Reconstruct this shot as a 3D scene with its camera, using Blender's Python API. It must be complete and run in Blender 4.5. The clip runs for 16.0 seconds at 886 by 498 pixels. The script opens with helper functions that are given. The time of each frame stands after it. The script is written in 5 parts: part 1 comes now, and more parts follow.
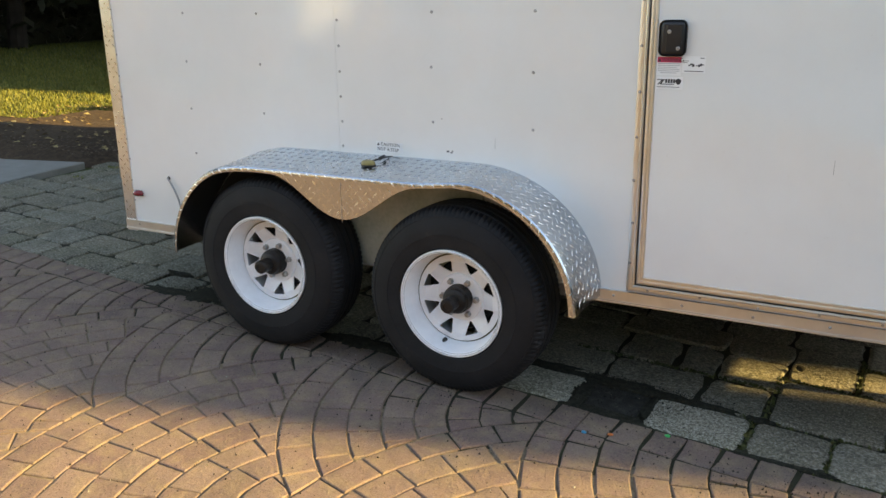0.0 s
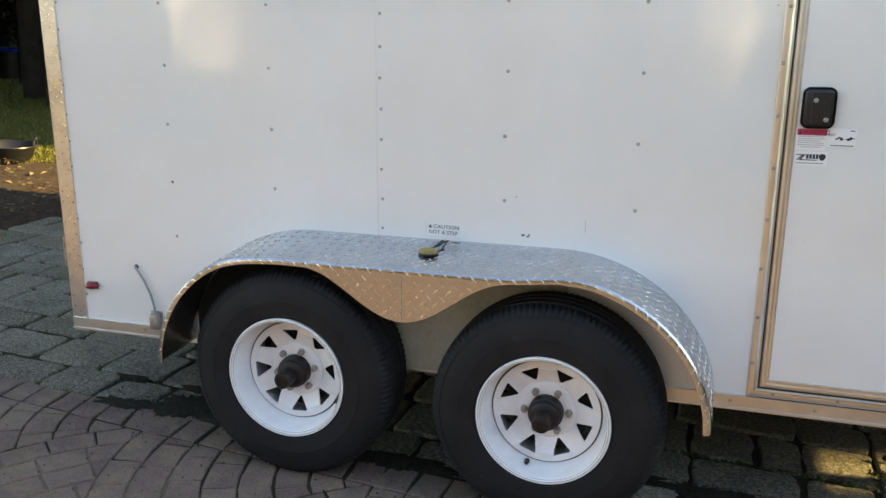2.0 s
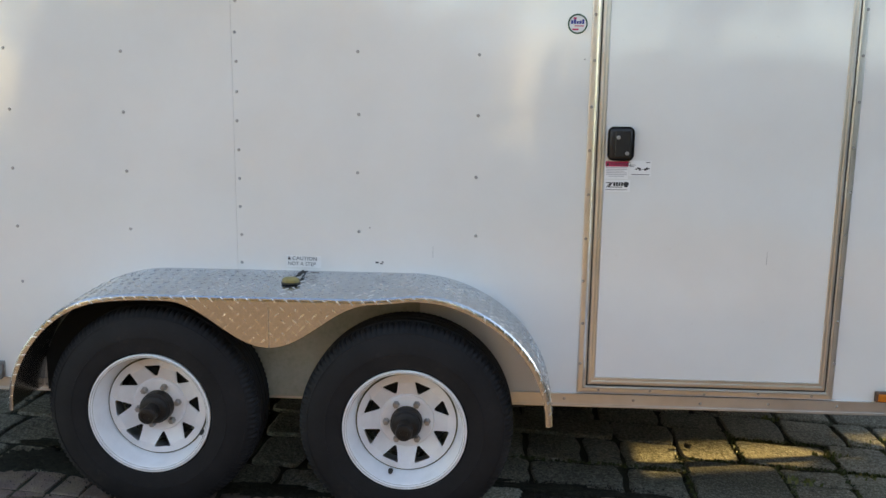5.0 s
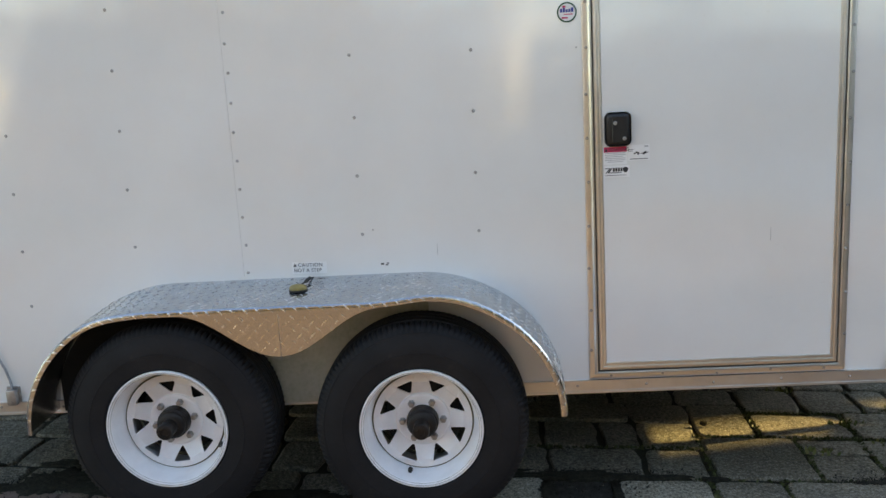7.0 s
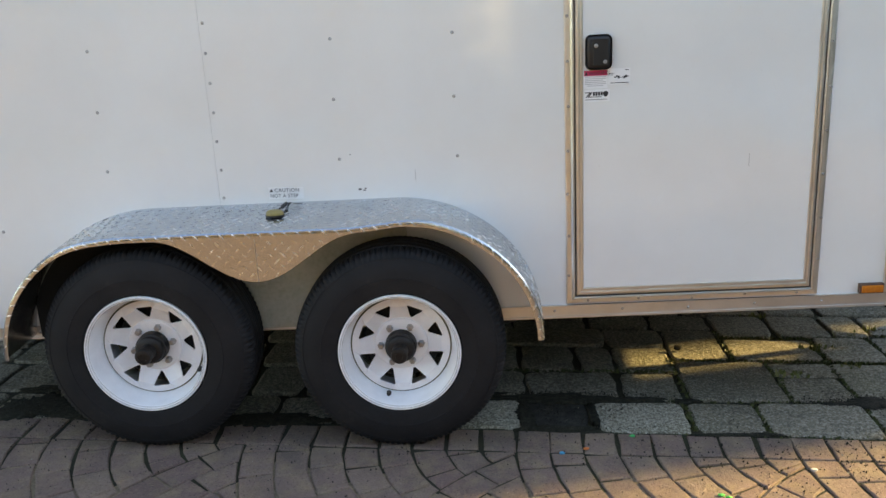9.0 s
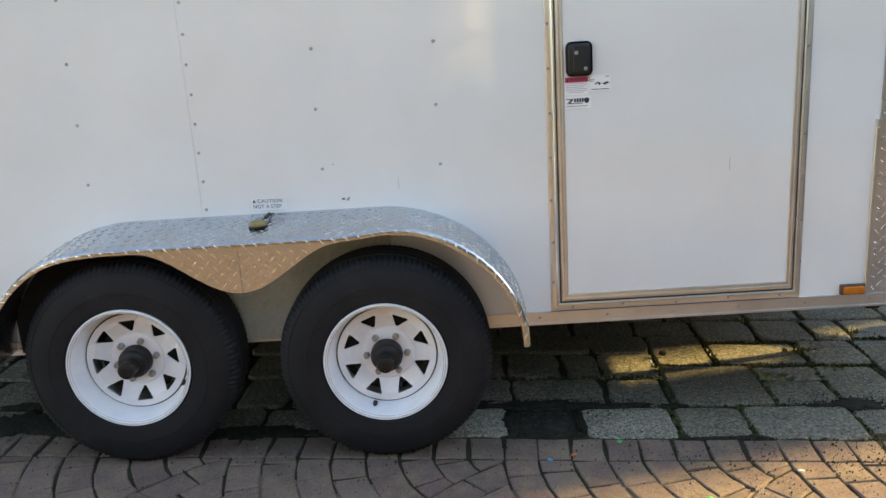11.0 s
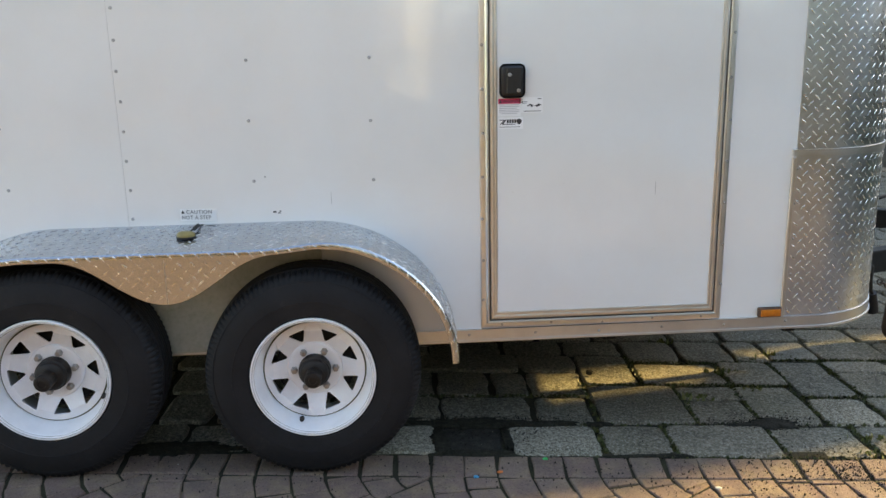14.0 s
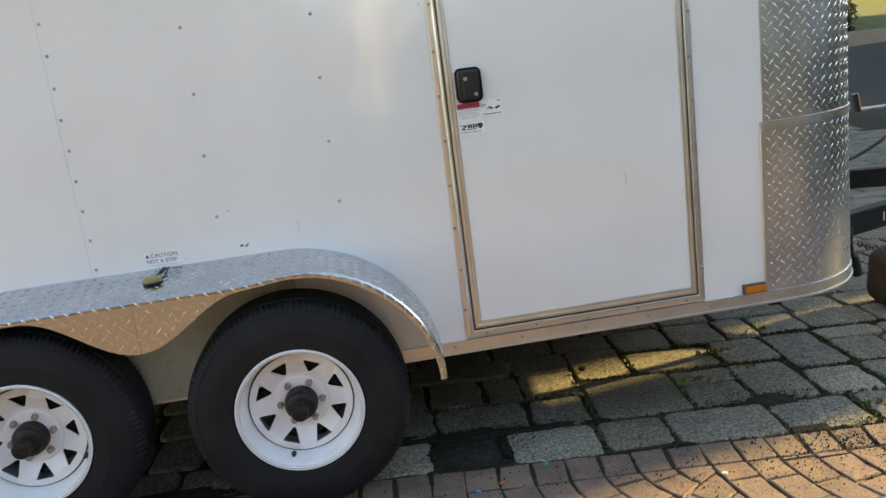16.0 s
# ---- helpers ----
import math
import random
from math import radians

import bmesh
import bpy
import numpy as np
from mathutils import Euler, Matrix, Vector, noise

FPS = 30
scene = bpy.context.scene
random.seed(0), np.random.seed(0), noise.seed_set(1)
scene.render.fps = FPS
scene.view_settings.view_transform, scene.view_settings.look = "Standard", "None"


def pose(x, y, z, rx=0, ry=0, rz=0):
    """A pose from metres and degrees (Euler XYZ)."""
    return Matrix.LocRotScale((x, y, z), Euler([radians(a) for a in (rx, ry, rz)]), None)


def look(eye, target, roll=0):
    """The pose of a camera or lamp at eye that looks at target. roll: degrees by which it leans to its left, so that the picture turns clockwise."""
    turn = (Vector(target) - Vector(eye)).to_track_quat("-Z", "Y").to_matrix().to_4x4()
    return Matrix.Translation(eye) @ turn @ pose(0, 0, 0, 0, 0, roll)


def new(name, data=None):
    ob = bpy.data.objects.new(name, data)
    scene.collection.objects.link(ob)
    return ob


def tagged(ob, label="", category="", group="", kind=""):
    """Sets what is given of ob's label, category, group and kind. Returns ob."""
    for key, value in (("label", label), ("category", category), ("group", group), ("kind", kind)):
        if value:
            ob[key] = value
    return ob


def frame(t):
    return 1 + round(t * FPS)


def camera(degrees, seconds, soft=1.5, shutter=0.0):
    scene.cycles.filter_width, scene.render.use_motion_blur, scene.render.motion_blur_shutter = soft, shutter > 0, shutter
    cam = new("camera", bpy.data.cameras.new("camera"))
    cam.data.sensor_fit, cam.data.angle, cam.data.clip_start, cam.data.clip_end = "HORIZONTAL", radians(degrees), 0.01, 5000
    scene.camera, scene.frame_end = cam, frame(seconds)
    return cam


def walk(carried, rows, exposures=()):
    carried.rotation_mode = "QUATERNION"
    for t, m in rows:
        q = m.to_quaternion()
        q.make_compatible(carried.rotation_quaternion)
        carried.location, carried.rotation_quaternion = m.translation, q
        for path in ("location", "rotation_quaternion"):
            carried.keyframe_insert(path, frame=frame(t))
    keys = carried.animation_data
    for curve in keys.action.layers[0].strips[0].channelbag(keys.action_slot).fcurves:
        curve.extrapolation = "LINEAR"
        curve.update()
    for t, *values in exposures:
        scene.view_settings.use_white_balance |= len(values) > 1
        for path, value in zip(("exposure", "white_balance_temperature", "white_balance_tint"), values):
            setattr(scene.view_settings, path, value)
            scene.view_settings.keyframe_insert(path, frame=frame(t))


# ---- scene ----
cam = camera(56.5, 16.0)
PATH = [
    (0, (1.684, -2.756, 1.476), (0.816, -1.06, 0.865), 1.1),
    (0.5, (1.446, -2.588, 1.497), (0.583, -0.869, 0.95), 0.8),
    (1, (1.205, -2.539, 1.506), (0.357, -0.806, 0.98), 1.0),
    (1.5, (0.96, -2.586, 1.517), (0.254, -0.788, 0.997), 1.4),
    (2, (0.759, -2.517, 1.494), (0.217, -0.661, 0.981), 2.3),
    (2.5, (0.623, -2.435, 1.499), (0.229, -0.543, 0.984), -0.2),
    (3, (0.465, -2.541, 1.486), (0.419, -0.623, 0.921), -1.0),
    (3.5, (0.417, -2.649, 1.447), (0.459, -0.733, 0.875), -0.1),
    (4, (0.463, -2.748, 1.417), (0.565, -0.828, 0.867), 1.1),
    (4.5, (0.559, -2.794, 1.422), (0.65, -0.84, 1.006), 2.3),
    (5, (0.636, -2.809, 1.433), (0.551, -0.842, 1.084), 2.8),
    (7.5, (0.627, -2.81, 1.463), (0.544, -0.853, 1.06), -1.4),
    (8, (0.637, -2.799, 1.461), (0.563, -0.878, 0.908), -1.2),
    (8.5, (0.639, -2.797, 1.448), (0.576, -0.878, 0.89), -0.9),
    (9, (0.634, -2.801, 1.442), (0.591, -0.876, 0.902), -0.8),
    (11.5, (0.63, -2.804, 1.421), (0.635, -0.864, 0.936), -1.6),
    (12, (0.645, -2.803, 1.432), (0.686, -0.855, 0.981), -1.9),
    (12.5, (0.667, -2.82, 1.419), (0.818, -0.883, 0.943), -1.6),
    (13, (0.658, -2.816, 1.409), (0.804, -0.879, 0.933), -0.9),
    (13.5, (0.66, -2.801, 1.413), (0.814, -0.865, 0.936), 0.4),
    (14, (0.646, -2.818, 1.415), (0.799, -0.879, 0.952), 1.0),
    (14.5, (0.68, -2.825, 1.424), (0.853, -0.885, 0.972), -0.1),
    (15, (0.715, -2.839, 1.434), (0.917, -0.901, 0.983), -0.7),
    (15.5, (0.714, -2.802, 1.434), (0.915, -0.859, 1.005), -6.4),
    (16, (0.677, -2.752, 1.427), (0.875, -0.814, 0.973), -5.3),
]
walk(cam, [(t, look(eye, target, roll)) for t, eye, target, roll in PATH], [(t, e, k, 12) for t, e, k in (
    (0, 2.16, 8300), (0.5, 2.22, 8100), (1.5, 2.24, 8050), (2.5, 2.16, 8000), (4, 2.17, 8000), (4.5, 2.10, 7950), (5, 2.03, 7950), (7.4, 1.95, 7950), (8, 2.15, 8000), (11.5, 2.18, 7950), (14, 2.17, 7950), (15, 2.20, 8000), (15.5, 2.25, 8050), (16, 2.09, 8000))])

# ---- light ----
SUN_AZ, SUN_EL = radians(74.9), radians(20.0)
world = bpy.data.worlds.new("sky")
scene.world = world
world.use_nodes = True
wn = world.node_tree
wn.nodes.clear()
sky = wn.nodes.new("ShaderNodeTexSky")
sky.sky_type = "NISHITA"
sky.sun_disc = False
sky.sun_elevation, sky.sun_rotation = SUN_EL, SUN_AZ
sky.air_density, sky.dust_density, sky.ozone_density = 1.0, 0.4, 1.0
bg = wn.nodes.new("ShaderNodeBackground")
bg.inputs["Strength"].default_value = 0.15
wout = wn.nodes.new("ShaderNodeOutputWorld")
wn.links.new(sky.outputs["Color"], bg.inputs["Color"])
wn.links.new(bg.outputs["Background"], wout.inputs["Surface"])
sun_data = bpy.data.lights.new("sun", "SUN")
sun_data.energy, sun_data.angle, sun_data.color = 4.3, radians(1.0), (1.0, 0.79, 0.36)
sun = new("sun", sun_data)
sun_way = Vector((math.sin(SUN_AZ) * math.cos(SUN_EL), math.cos(SUN_AZ) * math.cos(SUN_EL), math.sin(SUN_EL)))
sun.matrix_world = look(sun_way * 30, (0, 0, 0))


# ---- materials ----
class Mat:
    """A small builder for principled node materials."""

    def __init__(self, name, base=(0.5, 0.5, 0.5), rough=0.5, metal=0.0, spec=0.5):
        self.m = bpy.data.materials.new(name)
        self.m.use_nodes = True
        self.t = self.m.node_tree
        self.p = self.t.nodes["Principled BSDF"]
        self.set("Base Color", (*base, 1))
        self.set("Roughness", rough)
        self.set("Metallic", metal)
        self.set("Specular IOR Level", spec)
        self.height = None

    def set(self, key, value):
        self.p.inputs[key].default_value = value

    def node(self, kind, **inputs):
        n = self.t.nodes.new(kind)
        for k, v in inputs.items():
            key = k.replace("_", " ")
            if isinstance(v, bpy.types.NodeSocket):
                self.t.links.new(v, n.inputs[key])
            else:
                n.inputs[key].default_value = v
        return n

    def link(self, a, b):
        self.t.links.new(a, b)

    def coords(self, kind="Object"):
        return self.t.nodes.new("ShaderNodeTexCoord").outputs[kind]

    def place(self):
        return self.t.nodes.new("ShaderNodeNewGeometry").outputs["Position"]

    def noise(self, vec, scale, detail=4.0, rough=0.55):
        return self.node("ShaderNodeTexNoise", Vector=vec, Scale=scale, Detail=detail, Roughness=rough).outputs["Fac"]

    def ramp(self, fac, stops):
        n = self.node("ShaderNodeValToRGB", Fac=fac)
        el = n.color_ramp.elements
        while len(el) < len(stops):
            el.new(0.5)
        for e, (p, c) in zip(el, stops):
            e.position = p
            e.color = (*c, 1) if len(c) == 3 else c
        return n.outputs["Color"]

    def math(self, op, a, b=0.0, c=0.0):
        n = self.t.nodes.new("ShaderNodeMath")
        n.operation = op
        for i, v in enumerate((a, b, c)):
            if isinstance(v, bpy.types.NodeSocket):
                self.t.links.new(v, n.inputs[i])
            else:
                n.inputs[i].default_value = v
        return n.outputs[0]

    def mix(self, fac, a, b, blend="MIX"):
        n = self.t.nodes.new("ShaderNodeMix")
        n.data_type, n.blend_type = "RGBA", blend
        for key, v in ((0, fac), (6, a), (7, b)):
            if isinstance(v, bpy.types.NodeSocket):
                self.t.links.new(v, n.inputs[key])
            else:
                n.inputs[key].default_value = v if key == 0 else (*v, 1)
        return n.outputs[2]

    def color(self, socket):
        self.link(socket, self.p.inputs["Base Color"])
        return self

    def roughness(self, socket):
        self.link(socket, self.p.inputs["Roughness"])
        return self

    def bump(self, height, strength=0.3, distance=0.01):
        b = self.node("ShaderNodeBump", Height=height, Strength=strength, Distance=distance)
        self.link(b.outputs["Normal"], self.p.inputs["Normal"])
        return self


def random_value(m):
    """One random value for a piece, whether it is an object or an island of a joined mesh."""
    a = m.t.nodes.new("ShaderNodeObjectInfo").outputs["Random"]
    b = m.t.nodes.new("ShaderNodeNewGeometry").outputs["Random Per Island"]
    return m.math("FRACT", m.math("ADD", a, b))


def white_paint():
    m = Mat("white_painted_aluminium", (0.8, 0.8, 0.8), 0.22, 0, 0.65)
    p = m.place()
    dirt = m.noise(p, 1.6, 6, 0.6)
    fine = m.noise(p, 60, 3)
    c = m.ramp(dirt, [(0.3, (0.75, 0.75, 0.735)), (0.62, (0.81, 0.81, 0.795))])
    speck = m.ramp(fine, [(0.70, (0, 0, 0)), (0.78, (1, 1, 1))])
    m.color(m.mix(m.math("MULTIPLY", speck, 0.18), c, (0.55, 0.53, 0.48)))
    wave = m.math("ADD", m.noise(p, 1.7, 2, 0.5), m.math("MULTIPLY", m.noise(p, 5, 2, 0.5), 0.12))
    m.roughness(m.math("MULTIPLY_ADD", dirt, 0.12, 0.06))
    m.bump(wave, 0.4, 0.05)
    m.set("Coat Weight", 0.7)
    m.set("Coat Roughness", 0.06)
    return m.m


def aluminium(name="bare_aluminium", rough=0.46, base=(0.78, 0.76, 0.72), relief=0.12):
    m = Mat(name, base, rough, 1.0)
    p = m.place()
    n = m.noise(p, 9, 5, 0.65)
    f = m.noise(p, 140, 3)
    m.color(m.ramp(n, [(0.3, tuple(v * 0.86 for v in base)), (0.65, base)]))
    m.roughness(m.math("MULTIPLY_ADD", n, 0.12, rough - 0.06))
    m.bump(m.math("ADD", m.math("MULTIPLY", f, 0.25), m.noise(p, 22, 2)), relief, 0.004)
    return m.m


def rubber():
    m = Mat("tyre_rubber", (0.013, 0.013, 0.014), 0.70, 0, 0.3)
    p = m.coords()
    n = m.noise(p, 7, 5, 0.6)
    f = m.noise(p, 90, 3)
    m.color(m.ramp(m.math("MULTIPLY_ADD", f, 0.25, m.math("MULTIPLY", n, 0.75)), [(0.35, (0.0065, 0.007, 0.009)), (0.62, (0.013, 0.0135, 0.0155)), (0.8, (0.032, 0.029, 0.026))]))
    m.bump(f, 0.15, 0.002)
    return m.m


def rim_paint():
    m = Mat("white_rim_paint", (0.78, 0.78, 0.78), 0.38)
    p = m.coords()
    n = m.noise(p, 14, 5, 0.62)
    m.color(m.ramp(n, [(0.3, (0.78, 0.78, 0.80)), (0.6, (0.86, 0.86, 0.88)), (0.72, (0.85, 0.85, 0.86)), (0.80, (0.62, 0.58, 0.46))]))
    m.bump(m.noise(p, 160, 2), 0.05, 0.002)
    return m.m


def plain(name, base, rough=0.5, metal=0.0, vary=0.25, scale=20.0, bump=0.1, spec=0.5):
    m = Mat(name, base, rough, metal, spec)
    p = m.coords()
    n = m.noise(p, scale, 5, 0.6)
    m.color(m.ramp(n, [(0.3, tuple(v * (1 - vary) for v in base)), (0.7, tuple(min(1, v * (1 + vary * 0.6)) for v in base))]))
    if bump:
        m.bump(m.noise(p, scale * 5, 3), bump, 0.004)
    return m.m


def brick_clay():
    m = Mat("clay_paver", (0.3, 0.17, 0.12), 0.85, 0, 0.25)
    p = m.place()
    r = random_value(m)
    tone = m.ramp(r, [(0.0, (0.180, 0.124, 0.108)), (0.3, (0.216, 0.153, 0.127)), (0.55, (0.168, 0.112, 0.101)), (0.8, (0.222, 0.162, 0.131)), (1.0, (0.194, 0.133, 0.114))])
    sand = m.ramp(m.noise(p, 11, 6, 0.65), [(0.46, (0, 0, 0)), (0.66, (1, 1, 1))])
    grit = m.noise(p, 180, 4, 0.7)
    dirt = m.ramp(m.noise(p, 3.4, 8, 0.75), [(0.44, (0, 0, 0)), (0.62, (1, 1, 1))])
    c = m.mix(m.math("MULTIPLY", sand, 0.55), tone, (0.28, 0.215, 0.130))
    c = m.mix(m.math("MULTIPLY", dirt, 0.42), c, (0.090, 0.070, 0.055))
    c = m.mix(m.math("MULTIPLY", m.ramp(grit, [(0.36, (1, 1, 1)), (0.48, (0, 0, 0))]), 0.6), c, (0.055, 0.042, 0.033))
    c = m.mix(m.math("MULTIPLY", m.ramp(m.noise(p, 75, 4, 0.7), [(0.56, (0, 0, 0)), (0.66, (1, 1, 1))]), 0.35), c, (0.30, 0.25, 0.18))
    c = m.mix(m.math("MULTIPLY", m.ramp(m.noise(p, 1.9, 6, 0.7), [(0.54, (0, 0, 0)), (0.64, (1, 1, 1))]), 0.25), c, (0.085, 0.085, 0.070))
    m.color(c)
    m.bump(m.math("ADD", m.math("MULTIPLY", grit, 0.6), m.noise(p, 35, 5, 0.65)), 0.7, 0.008)
    return m.m


def grey_stone(name="grey_cobble_stone", lift=0.90, spots=0.55):
    """Rough speckled stone: crystals, blotches of grime and greenish film."""
    m = Mat(name, (0.25, 0.25, 0.23), 0.9, 0, 0.2)
    p = m.place()
    r = random_value(m)
    k = lambda *c: tuple(v * lift for v in c)  # noqa: E731
    tone = m.ramp(r, [(0.0, k(0.225, 0.20, 0.148)), (0.3, k(0.27, 0.245, 0.185)), (0.5, k(0.19, 0.17, 0.125)), (0.75, k(0.28, 0.265, 0.21)), (1.0, k(0.24, 0.205, 0.145))])
    grit = m.noise(p, 130, 3, 0.75)
    fine = m.noise(p, 420, 2, 0.6)
    blot = m.noise(p, 5, 6, 0.65)
    film = m.noise(p, 2.3, 5, 0.6)
    mid = m.noise(p, 62, 3, 0.7)
    c = m.mix(m.math("MULTIPLY", m.ramp(blot, [(0.46, (0, 0, 0)), (0.62, (1, 1, 1))]), 0.5), tone, k(0.09, 0.085, 0.06))
    c = m.mix(m.math("MULTIPLY", m.ramp(film, [(0.5, (0, 0, 0)), (0.66, (1, 1, 1))]), 0.35), c, (0.13, 0.135, 0.07))
    c = m.mix(m.math("MULTIPLY", m.ramp(grit, [(0.40, (1, 1, 1)), (0.49, (0, 0, 0))]), spots), c, (0.03, 0.029, 0.024))
    c = m.mix(m.math("MULTIPLY", m.ramp(grit, [(0.54, (0, 0, 0)), (0.62, (1, 1, 1))]), 0.4), c, k(0.55, 0.54, 0.49))
    c = m.mix(m.math("MULTIPLY", m.ramp(fine, [(0.36, (1, 1, 1)), (0.46, (0, 0, 0))]), 0.35), c, (0.05, 0.048, 0.042))
    c = m.mix(m.math("MULTIPLY", m.ramp(mid, [(0.38, (1, 1, 1)), (0.50, (0, 0, 0))]), 0.45), c, (0.045, 0.042, 0.032))
    c = m.mix(m.math("MULTIPLY", m.ramp(mid, [(0.55, (0, 0, 0)), (0.66, (1, 1, 1))]), 0.38), c, k(0.44, 0.42, 0.36))
    m.color(c)
    m.bump(m.math("ADD", m.math("MULTIPLY", mid, 0.7), m.noise(p, 26, 5, 0.7)), 0.7, 0.014)
    return m.m


def loose(name, stops, scale=40.0, fine=220.0, rough=0.95, bump=0.7):
    m = Mat(name, stops[0], rough, 0, 0.2)
    p = m.place()
    a, b = m.noise(p, scale, 6, 0.65), m.noise(p, fine, 4, 0.7)
    v = m.math("MULTIPLY_ADD", b, 0.45, m.math("MULTIPLY", a, 0.55))
    n = len(stops) - 1
    m.color(m.ramp(v, [(0.3 + 0.4 * i / n, c) for i, c in enumerate(stops)]))
    m.bump(v, bump, 0.012)
    return m.m


def leafy(name, a, b, c):
    m = Mat(name, a, 0.6, 0, 0.3)
    m.color(m.ramp(random_value(m), [(0.0, a), (0.5, b), (1.0, c)]))
    m.set("Subsurface Weight", 0.0)
    return m.m


WHITE = white_paint()
ALU = aluminium(rough=0.36)
TREAD = aluminium("diamond_tread_aluminium", 0.30, (0.80, 0.81, 0.83), 0.06)
FENDERALU = aluminium("weathered_tread_aluminium", 0.24, (0.55, 0.57, 0.60), 0.06)
BARS = aluminium("polished_tread_bars", 0.27, (0.82, 0.82, 0.81))
RAILALU = aluminium("dull_rail_aluminium", 0.40, (0.70, 0.69, 0.67))
RUBBER = rubber()
RIM = rim_paint()
GREASE = plain("greasy_dark_metal", (0.017, 0.014, 0.013), 0.5, 0.3, 0.5, 30, 0.4)
CHAIN = plain("tarnished_chain", (0.11, 0.085, 0.065), 0.55, 0.7, 0.5, 60, 0.2)
STEEL = plain("galvanised_steel", (0.42, 0.41, 0.40), 0.45, 0.9, 0.3, 40, 0.2)
BLACKSTEEL = plain("black_painted_steel", (0.014, 0.015, 0.015), 0.65, 0.0, 0.4, 12, 0.2, 0.2)
RUST = plain("rusty_steel", (0.13, 0.075, 0.05), 0.8, 0.2, 0.5, 18, 0.5)
BLACK = plain("black_plastic", (0.012, 0.012, 0.014), 0.38, 0.0, 0.2, 50, 0.05)
SEAL = plain("dark_rubber_seal", (0.035, 0.033, 0.03), 0.7, 0.0, 0.2, 50, 0.0)
GAP = plain("grimy_door_gap", (0.05, 0.042, 0.035), 0.7, 0.0, 0.3, 30, 0.0)
GREYWIRE = plain("grey_cable_sheath", (0.30, 0.31, 0.32), 0.55, 0.0, 0.2, 60, 0.0)
RED = plain("red_lens", (0.22, 0.012, 0.018), 0.18, 0.0, 0.2, 60, 0.0)
AMBER = plain("amber_lens", (0.55, 0.16, 0.015), 0.2, 0.0, 0.2, 60, 0.0)
STRAW = plain("yellowed_lens", (0.27, 0.21, 0.07), 0.35, 0.0, 0.2, 60, 0.0)
PAPER = plain("label_white", (0.80, 0.80, 0.80), 0.4, 0.0, 0.04, 30, 0.0)
INK = plain("label_ink", (0.03, 0.03, 0.035), 0.5, 0.0, 0.1, 30, 0.0)
INKRED = plain("label_red", (0.55, 0.03, 0.115), 0.4, 0.0, 0.1, 30, 0.0)
INKBLUE = plain("label_blue", (0.04, 0.06, 0.30), 0.4, 0.0, 0.1, 30, 0.0)
INKGREEN = plain("label_green", (0.03, 0.10, 0.06), 0.4, 0.0, 0.1, 30, 0.0)
UNDER = plain("dark_underbody", (0.014, 0.014, 0.014), 0.8, 0.0, 0.4, 8, 0.2)
CLAY = brick_clay()
STONE = grey_stone()
PALE = grey_stone("pale_speckled_stone", 1.4, 0.6)
SAND = loose("joint_sand", [(0.05, 0.04, 0.03), (0.19, 0.15, 0.10), (0.34, 0.27, 0.18)], 30)
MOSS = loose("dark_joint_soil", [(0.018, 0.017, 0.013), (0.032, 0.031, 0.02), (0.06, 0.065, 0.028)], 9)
SOIL = loose("lawn_soil", [(0.03, 0.035, 0.015), (0.05, 0.065, 0.022), (0.085, 0.10, 0.03)], 3.0, 60)
CREEP = loose("damp_creeping_moss", [(0.010, 0.010, 0.008), (0.024, 0.023, 0.016), (0.060, 0.060, 0.042)], 55, 280, 0.95, 1.0)
MULCH = loose("bark_mulch", [(0.02, 0.014, 0.010), (0.055, 0.038, 0.026), (0.12, 0.085, 0.055)], 22, 160)
ASPHALT = loose("asphalt", [(0.030, 0.031, 0.028), (0.044, 0.046, 0.040), (0.066, 0.068, 0.058)], 6, 240)
CONCRETE = loose("concrete", [(0.20, 0.195, 0.18), (0.25, 0.245, 0.225), (0.30, 0.29, 0.27)], 5, 200, 0.85, 0.3)
PATCH = loose("dark_patch_asphalt", [(0.018, 0.018, 0.015), (0.034, 0.033, 0.028), (0.085, 0.08, 0.07)], 30, 330)
CRUMB = loose("soil_crumbs", [(0.012, 0.011, 0.009), (0.024, 0.022, 0.017), (0.05, 0.045, 0.035)], 20, 120)
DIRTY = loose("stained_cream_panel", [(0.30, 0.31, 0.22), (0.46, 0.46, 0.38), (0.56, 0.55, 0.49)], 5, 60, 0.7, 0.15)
# grey for scratches, screw rims with dirt and painted shadow, and rim groove lines
GREYMARK = plain("grey_mark", (0.36, 0.36, 0.35), 0.8, 0.0, 0.6, 25, 0.0)
GROOVE = plain("olive_grime", (0.11, 0.105, 0.055), 0.8, 0.0, 0.5, 25, 0.1)
# kept dark so that the added shade walls bounce little light
STUCCO = loose("shade_wall_plaster", [(0.10, 0.095, 0.085), (0.12, 0.115, 0.10), (0.15, 0.145, 0.13)], 4, 90, 0.9, 0.3)
GRASS = leafy("grass_blades", (0.056, 0.073, 0.014), (0.106, 0.115, 0.021), (0.175, 0.165, 0.038))
# near-black copy of the leaves: deep shade is put into the colour
SHADELEAF = leafy("shade_dark_leaves", (0.006, 0.010, 0.005), (0.010, 0.015, 0.006), (0.016, 0.020, 0.008))
# gold leaf colour picked for the warm reflections of unseen foliage
GOLDLEAF = leafy("gold_reflector_leaves", (0.24, 0.15, 0.05), (0.38, 0.25, 0.08), (0.48, 0.33, 0.11))
LEAF = leafy("dark_leaves", (0.045, 0.062, 0.024), (0.075, 0.095, 0.036), (0.11, 0.125, 0.05))
